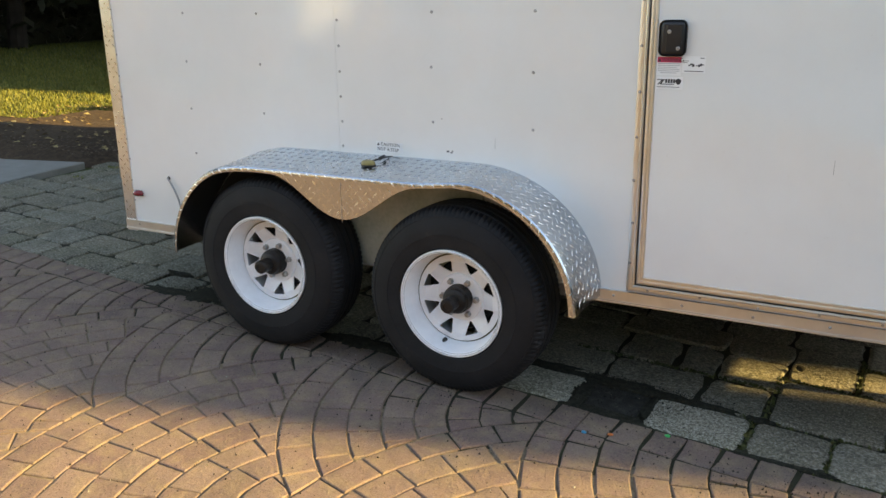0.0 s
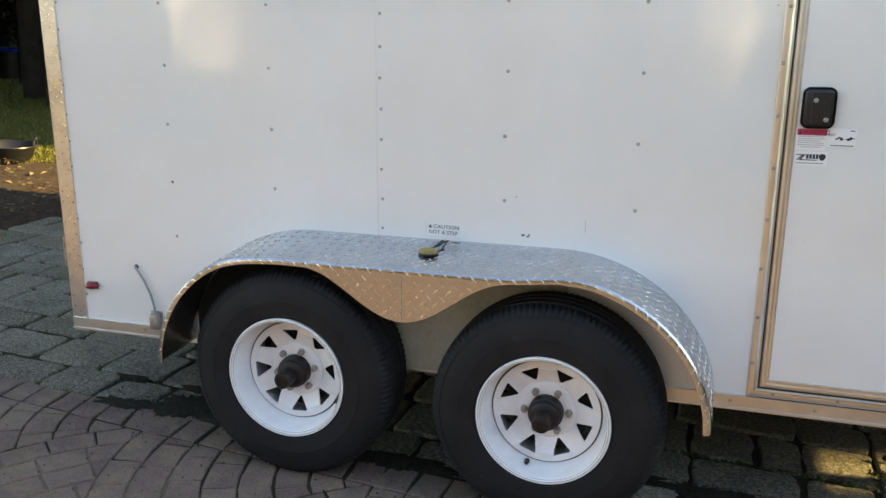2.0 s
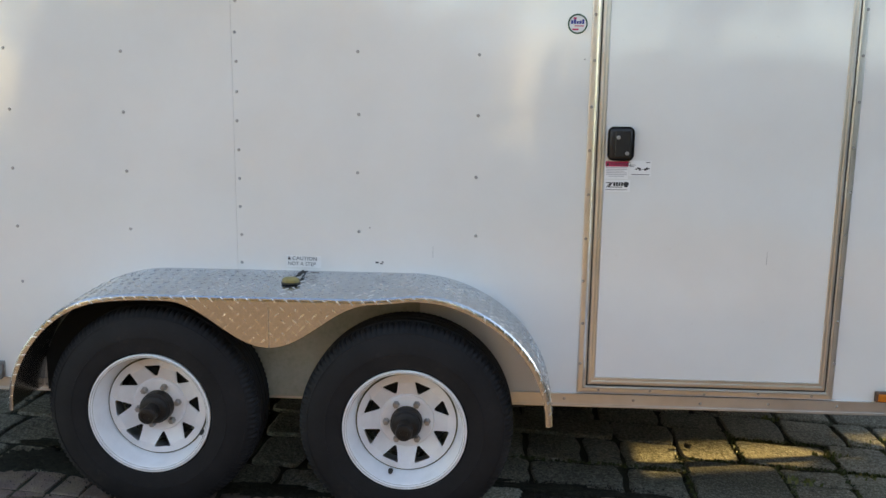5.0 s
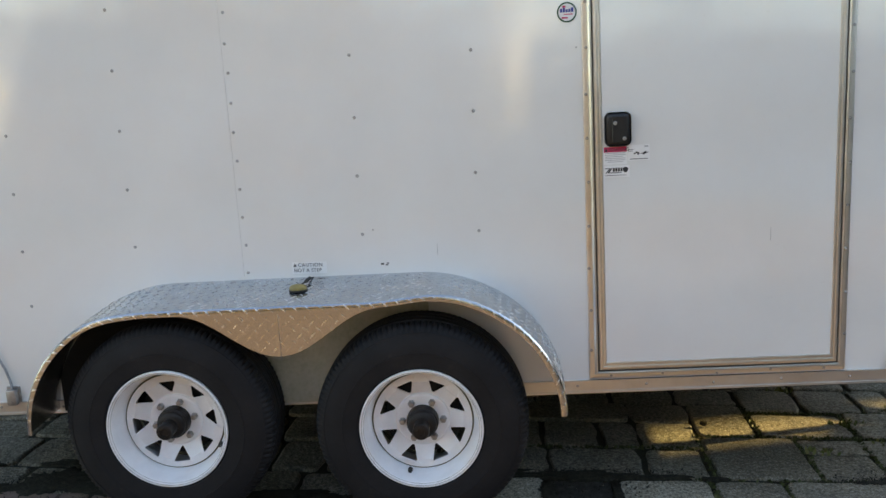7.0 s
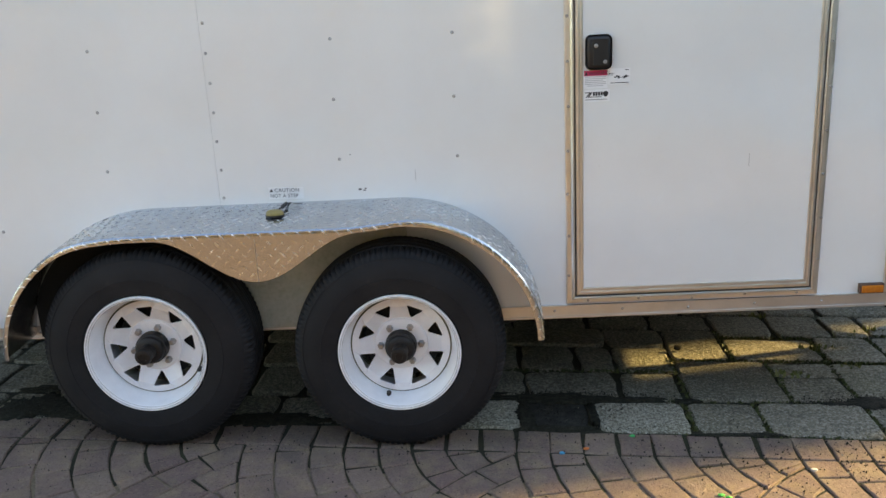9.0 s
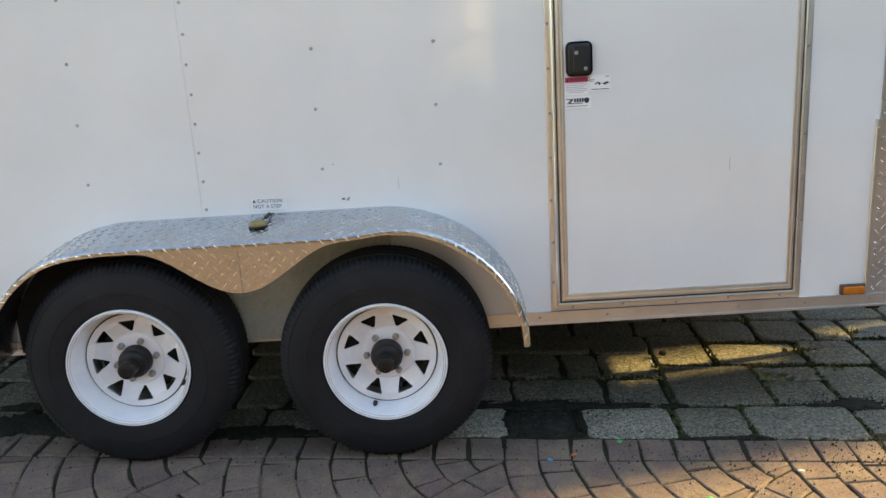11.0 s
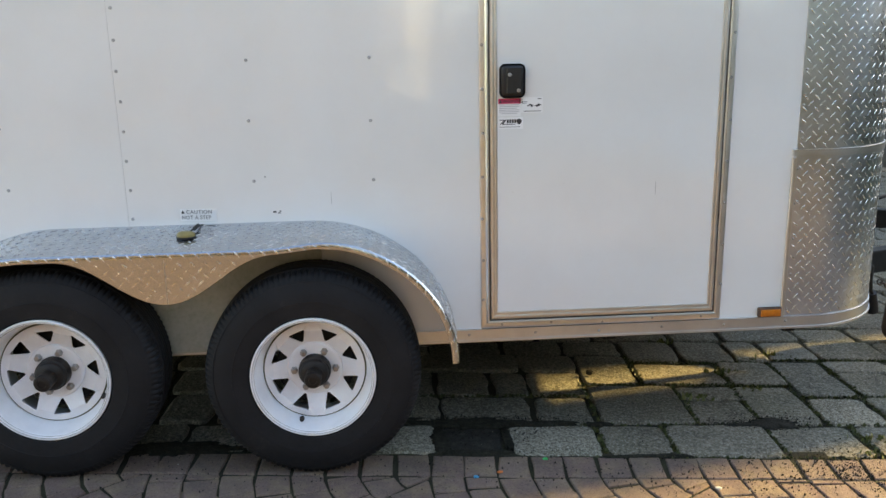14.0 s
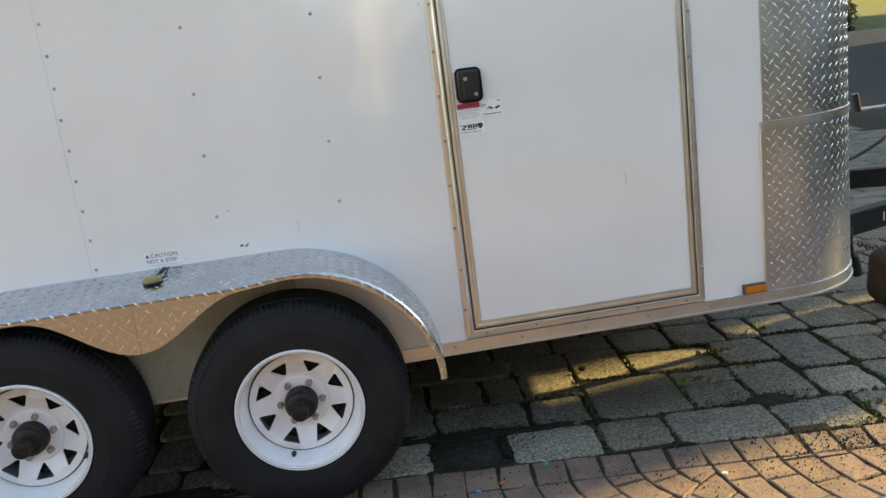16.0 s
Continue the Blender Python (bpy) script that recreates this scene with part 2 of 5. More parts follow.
LITTER = leafy("dry_leaves", (0.20, 0.14, 0.06), (0.32, 0.26, 0.12), (0.12, 0.07, 0.035))
BARK = plain("tree_bark", (0.028, 0.022, 0.018), 0.9, 0.0, 0.5, 6, 0.6)


# ---- mesh helpers ----
def part(name, bm, material, parent, label="", smooth=35.0):
    """Links a bmesh as one mesh object under a thing or a part."""
    me = bpy.data.meshes.new(name)
    bm.to_mesh(me)
    bm.free()
    return part_mesh(name, me, material, parent, label, smooth)


def part_mesh(name, me, material, parent, label="", smooth=35.0):
    if material and not me.materials:
        me.materials.append(material)
    if smooth:
        me.shade_smooth()
        me.set_sharp_from_angle(angle=radians(smooth))
    ob = new(name, me)
    if parent:
        ob.parent = parent
        if "base" in parent:
            ob.matrix_parent_inverse = Matrix.Translation(-Vector(parent["base"]))
    return tagged(ob, label)


def empty(name, base, label="", category="", group="", kind=""):
    """A thing: an Empty at its base; parts are built in world coordinates."""
    ob = new(name)
    ob.empty_display_size = 0.1
    ob.location = base
    ob["base"] = tuple(base)
    return tagged(ob, label, category, group, kind)


def box(bm, lo, hi, bevel=0.0, seg=1):
    c = [(a + b) / 2 for a, b in zip(lo, hi)]
    s = [max(abs(b - a), 1e-5) for a, b in zip(lo, hi)]
    r = bmesh.ops.create_cube(bm, size=1.0, matrix=Matrix.Translation(c) @ Matrix.Diagonal((*s, 1)))
    if bevel:
        edges = list({e for v in r["verts"] for e in v.link_edges})
        bmesh.ops.bevel(bm, geom=edges, offset=bevel, segments=seg, profile=0.5, affect="EDGES")
    return r["verts"]


def lathe(bm, profile, place, seg=48, closed=False):
    """Turns (radius, height) pairs about the local z of the pose place."""
    rings = []
    for r, h in profile:
        if r < 1e-6:
            rings.append([bm.verts.new(place @ Vector((0, 0, h)))])
        else:
            rings.append([bm.verts.new(place @ Vector((r * math.cos(2 * math.pi * i / seg), r * math.sin(2 * math.pi * i / seg), h))) for i in range(seg)])
    pairs = list(zip(rings, rings[1:])) + ([(rings[-1], rings[0])] if closed else [])
    for a, b in pairs:
        for i in range(seg):
            j = (i + 1) % seg
            if len(a) == 1 and len(b) == 1:
                continue
            if len(a) == 1:
                bm.faces.new((a[0], b[i], b[j]))
            elif len(b) == 1:
                bm.faces.new((a[i], b[0], a[j]))
            else:
                bm.faces.new((a[i], b[i], b[j], a[j]))
    bmesh.ops.recalc_face_normals(bm, faces=bm.faces[:])


def tube(bm, pts, r, seg=8, caps=True, closed=False):
    """A round rod along points."""
    pts = [Vector(p) for p in pts]
    n, rings, up = len(pts), [], Vector((0.13, 0.31, 0.94))
    for i, p in enumerate(pts):
        a, b = pts[i - 1 if closed else max(i - 1, 0)], pts[(i + 1) % n if closed else min(i + 1, n - 1)]
        d = (b - a).normalized()
        s = d.cross(up)
        s = (s if s.length > 1e-3 else d.cross(Vector((1, 0, 0)))).normalized()
        u = s.cross(d)
        up = u
        rr = r[i] if isinstance(r, (list, tuple)) else r
        rings.append([bm.verts.new(p + rr * (math.cos(2 * math.pi * k / seg) * s + math.sin(2 * math.pi * k / seg) * u)) for k in range(seg)])
    for a, b in list(zip(rings, rings[1:])) + ([(rings[-1], rings[0])] if closed else []):
        for k in range(seg):
            bm.faces.new((a[k], a[(k + 1) % seg], b[(k + 1) % seg], b[k]))
    if caps and not closed:
        bm.faces.new(rings[0][::-1])
        bm.faces.new(rings[-1])
    bmesh.ops.recalc_face_normals(bm, faces=bm.faces[:])


def prism(bm, pts, z0, z1, bevel, tilt=(0.0, 0.0), wide=1.5):
    """A flat piece of paving with a chamfered rim. pts: outline in order, anticlockwise."""
    n = len(pts)
    cx, cy = sum(p[0] for p in pts) / n, sum(p[1] for p in pts) / n
    rise = lambda x, y: tilt[0] * (x - cx) + tilt[1] * (y - cy)  # noqa: E731
    slim = 0.2 * min(math.hypot(x - cx, y - cy) for x, y in pts)
    rings = []
    for z, k in ((z0, 0.0), (z1 - bevel, 0.0), (z1 - bevel * 0.3, bevel * wide * 0.42), (z1, bevel * wide)):
        ring = []
        for x, y in pts:
            d = math.hypot(x - cx, y - cy) or 1
            f = max(0.3, 1 - min(k, slim) / d)
            X, Y = cx + (x - cx) * f, cy + (y - cy) * f
            ring.append(bm.verts.new((X, Y, z + (rise(X, Y) if z > z0 else 0))))
        rings.append(ring)
    for a, b in zip(rings, rings[1:]):
        for i in range(n):
            j = (i + 1) % n
            bm.faces.new((a[i], a[j], b[j], b[i]))
    bm.faces.new(rings[-1])


def sheet(name, pts, z, material, label, category):
    bm = bmesh.new()
    bm.faces.new([bm.verts.new((x, y, z)) for x, y in pts])
    return tagged(part(name, bm, material, None, "", 0), label, category, "", "structure")


def lozenges(bm, surf, u0, u1, v0, v1, cell, ok=None, high=0.0016, long=0.0148, wide=0.0032):
    """Raised bars of tread plate, row by row in alternate directions, over a surface surf(u, v) -> place, normal, along u, along v."""
    k = long * 0.7071
    for j in range(int((v1 - v0) / cell)):
        g = 1 if j % 2 else -1
        for i in range(int((u1 - u0) / cell)):
            u, v = u0 + (i + 0.5) * cell, v0 + (j + 0.5) * cell
            if (i + j) % 2 or (ok and not ok(u, v)):
                continue
            p, n, a, b = surf(u, v)
            s = n.cross((a + b * g).normalized())
            q = [surf(u + k, v + k * g)[0], p + s * wide, surf(u - k, v - k * g)[0], p - s * wide]
            for f in (0.5, -0.5):
                c, m = surf(u + k * f, v + k * g * f)[:2]
                q.append(c + m * high)
            v_ = [bm.verts.new(x) for x in q]
            for f in ((0, 1, 4), (0, 4, 3), (1, 2, 5), (2, 3, 5), (1, 5, 4), (3, 4, 5)):
                bm.faces.new([v_[w] for w in f])
    bmesh.ops.recalc_face_normals(bm, faces=bm.faces[:])


def lettering(name, text, size, place, material, parent, space=1.0, squeeze=1.0):
    """Flat letters in the built-in font; place maps the text's plane into the world."""
    cu = bpy.data.curves.new(name, "FONT")
    cu.body, cu.size, cu.align_x, cu.space_character = text, size, "LEFT", space
    tmp = new(name + "_source", cu)
    bpy.context.view_layer.update()
    me = bpy.data.meshes.new_from_object(tmp.evaluated_get(bpy.context.evaluated_depsgraph_get()))
    bpy.data.objects.remove(tmp)
    bpy.data.curves.remove(cu)
    me.transform(place @ Matrix.Diagonal((squeeze, 1, 1, 1)))
    me.name = name
    return part_mesh(name, me, material, parent, "", 0)


def wall_plane(x, z, y=0.0, turn=0.0):
    """A pose whose plane lies on the trailer's side, x along it and y up."""
    return pose(x, y, z, 90, 0, 0) @ pose(0, 0, 0, 0, 0, turn)


# ---- setting ----
SLOPE = -0.043  # the paving's courses run at this angle to the trailer
CS, SN = math.cos(SLOPE), math.sin(SLOPE)


def uv_to_xy(u, v):
    return (u * CS - v * SN, u * SN + v * CS)


def xy_to_uv(x, y):
    return (x * CS + y * SN, -x * SN + y * CS)


def band(u0, u1, v0, v1):
    return [uv_to_xy(u, v) for u, v in ((u0, v0), (u1, v0), (u1, v1), (u0, v1))]


sheet("ground", [(-400, -400), (400, -400), (400, 400), (-400, 400)], -0.045, SOIL, "wide ground of rough mown lawn", "ground")
pavement_bed = sheet("pavement_bed", [(-3.95, 1.05), (-9.0, 1.05), (-9.0, -0.4), (8.0, -0.4), (9.6, 12.0), (-2.4, 7.4), (-3.75, 2.45)], -0.014, MOSS, "dark mossy soil in the joints between grey stones", "pavement")
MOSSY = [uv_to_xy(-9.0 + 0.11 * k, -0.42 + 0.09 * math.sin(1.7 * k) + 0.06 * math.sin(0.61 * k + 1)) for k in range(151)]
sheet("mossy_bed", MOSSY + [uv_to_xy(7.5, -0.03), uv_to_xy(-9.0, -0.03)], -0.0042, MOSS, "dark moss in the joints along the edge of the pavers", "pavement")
brick_bed = sheet("brick_bed", band(-9.0, 7.5, -6.5, -0.03), -0.0052, SAND, "pale sand bed in the joints between clay pavers", "pavement")
bm = bmesh.new()
bm.faces.new([bm.verts.new(p) for p in ((7.5, 6.8, -0.02), (40.0, 17.0, 0.3), (40.0, 30.0, 0.9), (13.3, 22.0, 0.52), (8.6, 12.4, -0.02))])
tagged(part("road", bm, ASPHALT, None, "", 0), "dark grey asphalt drive that rises beyond the tongue", "road", "", "structure")


# ---- trailer ----
TILT = -2.06
REAR, XC, R = -1.453, 2.25, 0.40  # rear end, start and radius of the rounded front corner
WIDE, ROOF = 2.13, 2.36
BOT, RAIL = 0.363, 0.410
trailer = empty("cargo_trailer", (0.0, 0.0, 0.0), "white enclosed tandem-axle cargo trailer with diamond-tread fenders parked on stone paving", "trailer")
trailer.rotation_euler = (0, radians(TILT), 0)


def lifted(x):
    """The height that the tilt takes away at x, for parts that stand on the ground."""
    return -math.tan(radians(-TILT)) * x


def side_outline(y_off=0.0, steps=10, x0=REAR, x1=None):
    """Plan of the outer face: the side, then the rounded corner, then half of the front."""
    pts = [(x0, -y_off)]
    for i in range(steps + 1):
        a = math.pi / 2 * i / steps
        pts.append((XC + (R + y_off) * math.sin(a), R - (R + y_off) * math.cos(a)))
    return pts


def ribbon(bm, plan, z0, z1, thick):
    """A bent sheet that stands on a plan line, with thickness inwards."""
    n = len(plan)
    rows = []
    for i, (x, y) in enumerate(plan):
        a, b = Vector(plan[max(i - 1, 0)]), Vector(plan[min(i + 1, n - 1)])
        d = (b - a).normalized()
        inn = Vector((-d.y, d.x)) * thick
        rows.append([bm.verts.new((x, y, z0)), bm.verts.new((x, y, z1)), bm.verts.new((x + inn.x, y + inn.y, z1)), bm.verts.new((x + inn.x, y + inn.y, z0))])
    for p, q in zip(rows, rows[1:]):
        for k in range(4):
            bm.faces.new((p[k], q[k], q[(k + 1) % 4], p[(k + 1) % 4]))
    bm.faces.new(rows[0][::-1])
    bm.faces.new(rows[-1])
    bmesh.ops.recalc_face_normals(bm, faces=bm.faces[:])


# body panels
SEAM = -0.174
bm = bmesh.new()
box(bm, (REAR + 0.02, 0.0, BOT + 0.02), (SEAM, 0.03, ROOF), 0)
rear_panel = part("side_panel", bm, WHITE, trailer, "white painted aluminium skin panel with rows of screws", 0)
bm = bmesh.new()
box(bm, (SEAM + 0.0007, 0.0, BOT + 0.02), (1.056, 0.03, ROOF), 0)
mid_panel = part("side_panel", bm, WHITE, trailer, "white painted aluminium skin panel with rows of screws", 0)
bm = bmesh.new()
box(bm, (1.882, 0.0, BOT + 0.02), (2.16, 0.03, ROOF), 0)
box(bm, (1.056, 0.0, 2.18), (1.882, 0.03, ROOF), 0)
part("side_panel", bm, WHITE, trailer, "narrow white painted panel beside the door", 0)
bm = bmesh.new()
ribbon(bm, side_outline(0.0, 14, 2.16)[0:], BOT + 0.02, ROOF, 0.02)
part("front_corner", bm, WHITE, trailer)
bm = bmesh.new()
box(bm, (XC + R - 0.02, R, BOT + 0.02), (XC + R, WIDE - R, ROOF), 0)
part("front_wall", bm, WHITE, trailer)
bm = bmesh.new()
box(bm, (REAR + 0.02, WIDE - 0.03, BOT + 0.02), (XC, WIDE, ROOF), 0)
part("far_side_panel", bm, WHITE, trailer)
bm = bmesh.new()
ribbon(bm, [(x, WIDE - y) for x, y in side_outline(0.0, 14, XC)][1:][::-1], BOT + 0.02, ROOF, 0.02)
part("far_front_corner", bm, WHITE, trailer)
bm = bmesh.new()
box(bm, (REAR + 0.02, 0.04, BOT + 0.03), (REAR + 0.06, WIDE - 0.04, ROOF), 0)
part("rear_ramp_door", bm, WHITE, trailer)
bm = bmesh.new()
plan = [(REAR + 0.0, -0.004)] + [(x, y) for x, y in side_outline(0.004, 10, XC)[1:]]
plan += [(x, WIDE - y) for x, y in plan[::-1]]
ring_lo = [bm.verts.new((x, y, ROOF)) for x, y in plan]
ring_hi = [bm.verts.new((x, y + (0.03 if y < WIDE / 2 else -0.03), ROOF + 0.04)) for x, y in plan]
n = len(plan)
for i in range(n):
    bm.faces.new((ring_lo[i], ring_lo[(i + 1) % n], ring_hi[(i + 1) % n], ring_hi[i]))
bm.faces.new(ring_hi)
part("roof", bm, ALU, trailer)
bm = bmesh.new()
inner = [(x, y) for x, y in side_outline(-0.06, 8, XC)[1:]]
plan = [(REAR + 0.03, 0.06)] + inner
plan += [(x, WIDE - y) for x, y in plan[::-1]]
lo = [bm.verts.new((x, y, BOT + 0.015)) for x, y in plan]
hi = [bm.verts.new((x, y, BOT + 0.05)) for x, y in plan]
for i in range(len(plan)):
    j = (i + 1) % len(plan)
    bm.faces.new((lo[i], lo[j], hi[j], hi[i]))
bm.faces.new(lo[::-1])
bm.faces.new(hi)
part("floor_deck", bm, UNDER, trailer)
for k in range(6):
    bm = bmesh.new()
    box(bm, (-1.3 + 0.7 * k, 0.08, BOT - 0.045), (-1.25 + 0.7 * k, WIDE - 0.08, BOT + 0.014), 0.003)
    part("floor_beam", bm, UNDER, trailer)
for k, yy in enumerate((0.35, WIDE - 0.41)):
    bm = bmesh.new()
    box(bm, (REAR + 0.1, yy, BOT - 0.12), (XC + R - 0.05, yy + 0.06, BOT - 0.046), 0.004)
    part("chassis_beam", bm, UNDER, trailer)

# screws: two shared meshes
bm = bmesh.new()
lathe(bm, [(0.0, 0.0020), (0.0014, 0.0024), (0.0026, 0.0034), (0.0042, 0.0020), (0.0048, 0.0006), (0.0064, 0.0004), (0.0068, -0.001)], pose(0, 0, 0, 90, 0, 0), 12)
# grey rim and centre: dirt, plus the slight shadow painted round each head
for f in bm.faces:
    c = f.calc_center_median()
    f.material_index = 1 if math.hypot(c.x, c.z) > 0.0050 or math.hypot(c.x, c.z) < 0.0013 else 0
SCREW = bpy.data.meshes.new("screw")
bm.to_mesh(SCREW)
bm.free()
SCREW.materials.append(STEEL)
SCREW.materials.append(GREYMARK)
SCREW.shade_smooth()


def screw(x, z, y, parent, scale=1.0, jitter=0.004):
    ob = new("screw", SCREW)
    ob.parent = parent
    if "base" in parent:
        ob.matrix_parent_inverse = Matrix.Translation(-Vector(parent["base"]))
    ob.matrix_basis = Matrix.Translation((x + random.uniform(-jitter, jitter), y, z + random.uniform(-jitter, jitter))) @ Matrix.Scale(scale * 0.85, 4)


for x, owner in ((-0.962, rear_panel), (-0.557, rear_panel), (0.255, mid_panel), (0.661, mid_panel)):
    for k in range(8):
        z = 0.758 + 0.204 * k
        if k or x < -0.6:
            screw(x + 0.004 * math.sin(3.0 * k), z + 0.006 * math.sin(5 * x), -0.0005, owner)
for k in range(15):
    screw(-0.160 + 0.002 * math.sin(2.2 * k), 0.853 + 0.0985 * k, -0.0005, mid_panel, 0.95, 0.002)
screw(0.290, 0.984, -0.0005, mid_panel, 0.5)
screw(1.005, 1.56, -0.0005, mid_panel, 0.45)

# bottom rail round the front corner
bm = bmesh.new()
rail_plan = side_outline(0.010, 16)
ribbon(bm, rail_plan, BOT, RAIL - 0.001, 0.016)
ribbon(bm, side_outline(0.014, 16), BOT, BOT + 0.007, 0.016)
rail = part("bottom_rail", bm, RAILALU, trailer, "bare aluminium bottom rail with screws")
for k in range(17):
    x = REAR + 0.09 + 0.235 * k
    if x < 2.2:
        screw(x, BOT + 0.026, -0.0105, rail, 0.9)

# rear corner of tread plate
bm = bmesh.new()
box(bm, (REAR, -0.004, BOT - 0.01), (REAR + 0.064, 0.0, ROOF), 0.001)
box(bm, (REAR - 0.003, -0.004, BOT - 0.01), (REAR + 0.0, 0.10, ROOF), 0.001)
flat = lambda y: (lambda u, v: (Vector((u, y, v)), Vector((0, -1, 0)), Vector((1, 0, 0)), Vector((0, 0, 1))))  # noqa: E731
rear_corner = part("rear_corner_trim", bm, TREAD, trailer, "diamond-tread aluminium corner trim", 20)
bm = bmesh.new()
lozenges(bm, flat(-0.004), REAR + 0.002, REAR + 0.064, BOT + 0.0, 2.3, 0.0205, None, 0.0005, 0.0125)
tagged(part("tread_relief", bm, BARS, rear_corner, "", 80), kind="stuff")
for k in range(20):
    screw(REAR + 0.069, BOT + 0.05 + 0.098 * k, -0.0045, rear_corner, 0.75)

# rear door hinge bracket and marker lamp
bm = bmesh.new()
box(bm, (REAR - 0.045, 0.03, 0.61), (REAR - 0.004, 0.07, 0.715), 0.004)
box(bm, (REAR - 0.038, 0.02, 0.62), (REAR - 0.028, 0.03, 0.70), 0.002)
tube(bm, [(REAR - 0.03, 0.025, 0.605), (REAR - 0.03, 0.025, 0.72)], 0.008, 8)
part("hinge_bracket", bm, STEEL, trailer, "small steel bracket at the rear door edge")
bm = bmesh.new()
box(bm, (-1.372, -0.005, 0.532), (-1.326, 0.0, 0.560), 0.002, 2)
lamp = part("side_marker_lamp", bm, BLACK, trailer, "red oval side marker lamp")
bm = bmesh.new()
bmesh.ops.create_uvsphere(bm, u_segments=20, v_segments=12, radius=1.0, matrix=Matrix.Translation((-1.350, -0.008, 0.546)) @ Matrix.Diagonal((0.030, 0.022, 0.0145, 1)))
part("lens", bm, RED, lamp)

# grey cable and connector near the fender
bm = bmesh.new()
tube(bm, [(-1.147, 0.002, 0.636), (-1.142, -0.012, 0.636), (-1.128, -0.013, 0.619), (-1.107, -0.012, 0.584), (-1.087, -0.012, 0.539), (-1.075, -0.012, 0.494), (-1.070, -0.013, 0.454)], 0.0045, 8)
cable = part("cable", bm, GREYWIRE, trailer, "short grey cable that hangs along the side")
bm = bmesh.new()
lathe(bm, [(0.0, 0.006), (0.006, 0.006), (0.009, 0.0)], pose(-1.145, -0.001, 0.636, 90, 0, 0), 12)
part("grommet", bm, SEAL, cable)
bm = bmesh.new()
box(bm, (-1.090, -0.030, 0.402), (-1.054, 0.0, 0.462), 0.006, 2)
box(bm, (-1.097, -0.006, 0.392), (-1.047, 0.0, 0.470), 0.002)
tube(bm, [(-1.072, -0.03, 0.416), (-1.072, -0.034, 0.416)], 0.005, 8)
part("junction_box", bm, STEEL, cable, "small weathered grey junction box")

# door
DX0, DX1, DZ0, DZ1 = 1.087, 1.857, 0.474, 2.12
bm = bmesh.new()
box(bm, (1.062, -0.010, 0.447), (1.880, 0.02, 2.145), 0.001)
door = part("side_door", bm, WHITE, trailer, "flat white side entry door in an aluminium frame, closed")


def frame_profile(outer, inner, steps, name, parent, material, label=""):
    """A mitred rectangular frame between two rectangles (x0, x1, z0, z1); steps: (share of the width, y)."""
    bm = bmesh.new()
    (a0, a1, c0, c1), (b0, b1, d0, d1) = outer, inner
    out = [(a0, c0), (a1, c0), (a1, c1), (a0, c1)]
    inn = [(b0, d0), (b1, d0), (b1, d1), (b0, d1)]
    at = lambda p, q, k: (p[0] + (q[0] - p[0]) * k, p[1] + (q[1] - p[1]) * k)  # noqa: E731
    for i in range(4):
        j = (i + 1) % 4
        va = [bm.verts.new((at(out[i], inn[i], k)[0], y, at(out[i], inn[i], k)[1])) for k, y in steps]
        vb = [bm.verts.new((at(out[j], inn[j], k)[0], y, at(out[j], inn[j], k)[1])) for k, y in steps]
        for k in range(len(steps) - 1):
            bm.faces.new((va[k], vb[k], vb[k + 1], va[k + 1]))
        bm.faces.new((va[-1], vb[-1], vb[0], va[0]))
        bm.faces.new(va)
        bm.faces.new(vb[::-1])
    bmesh.ops.recalc_face_normals(bm, faces=bm.faces[:])
    return part(name, bm, material, parent, label, 30)


FLANGE = ((0, -0.0005), (0.03, -0.006), (0.10, -0.007), (0.62, -0.007), (0.70, -0.012), (0.80, -0.015), (0.96, -0.014), (1.0, -0.0125), (1.0, -0.0005))
BEAD = ((0, -0.004), (0.0, -0.010), (0.10, -0.0135), (0.25, -0.0150), (0.42, -0.0150), (0.52, -0.0138), (0.60, -0.0132), (0.68, -0.0138), (0.85, -0.0136), (0.97, -0.0125), (1.0, -0.010))
jamb = frame_profile((1.027, 1.911, RAIL + 0.001, 2.178), (1.057, 1.884, RAIL + 0.030, 2.150), FLANGE, "door_frame", trailer, ALU, "aluminium door frame held by screws")
frame_profile((1.0573, 1.8837, RAIL + 0.0303, 2.1497), (1.0617, 1.8793, RAIL + 0.0347, 2.1455), ((0, -0.0005), (0, -0.0075), (1, -0.0075), (1, -0.0005)), "door_seal", trailer, GAP, "dark rubber seal")
frame_profile((1.0619, 1.8791, RAIL + 0.0349, 2.1453), (DX0, DX1, DZ0, DZ1), BEAD, "door_edge", door, ALU, "rounded aluminium door edging")
for k in range(12):
    screw(1.037, 0.520 + 0.148 * k, -0.0072, jamb, 0.95)
    screw(1.9025, 0.545 + 0.148 * k, -0.0072, jamb, 0.95)
for k in range(5):
    screw(1.10 + 0.185 * k, RAIL + 0.011, -0.0072, jamb, 0.85)

LABEL_DZ = -0.0705
# handle: recessed paddle latch
bm = bmesh.new()
box(bm, (1.094, -0.026, 1.2315), (1.181, -0.009, 1.3425), 0.016, 4)
for v in bm.verts:
    v.co.z += (0.006 if v.co.z > 1.287 else -0.004) * (0.55 - ((v.co.x - 1.1375) / 0.0435) ** 2)
latch = part("paddle_latch", bm, BLACK, door, "black plastic paddle latch with two steel bolts")
bm = bmesh.new()
box(bm, (1.1175, -0.0295, 1.244), (1.1675, -0.0262, 1.330), 0.0015)
part("paddle", bm, BLACK, latch)
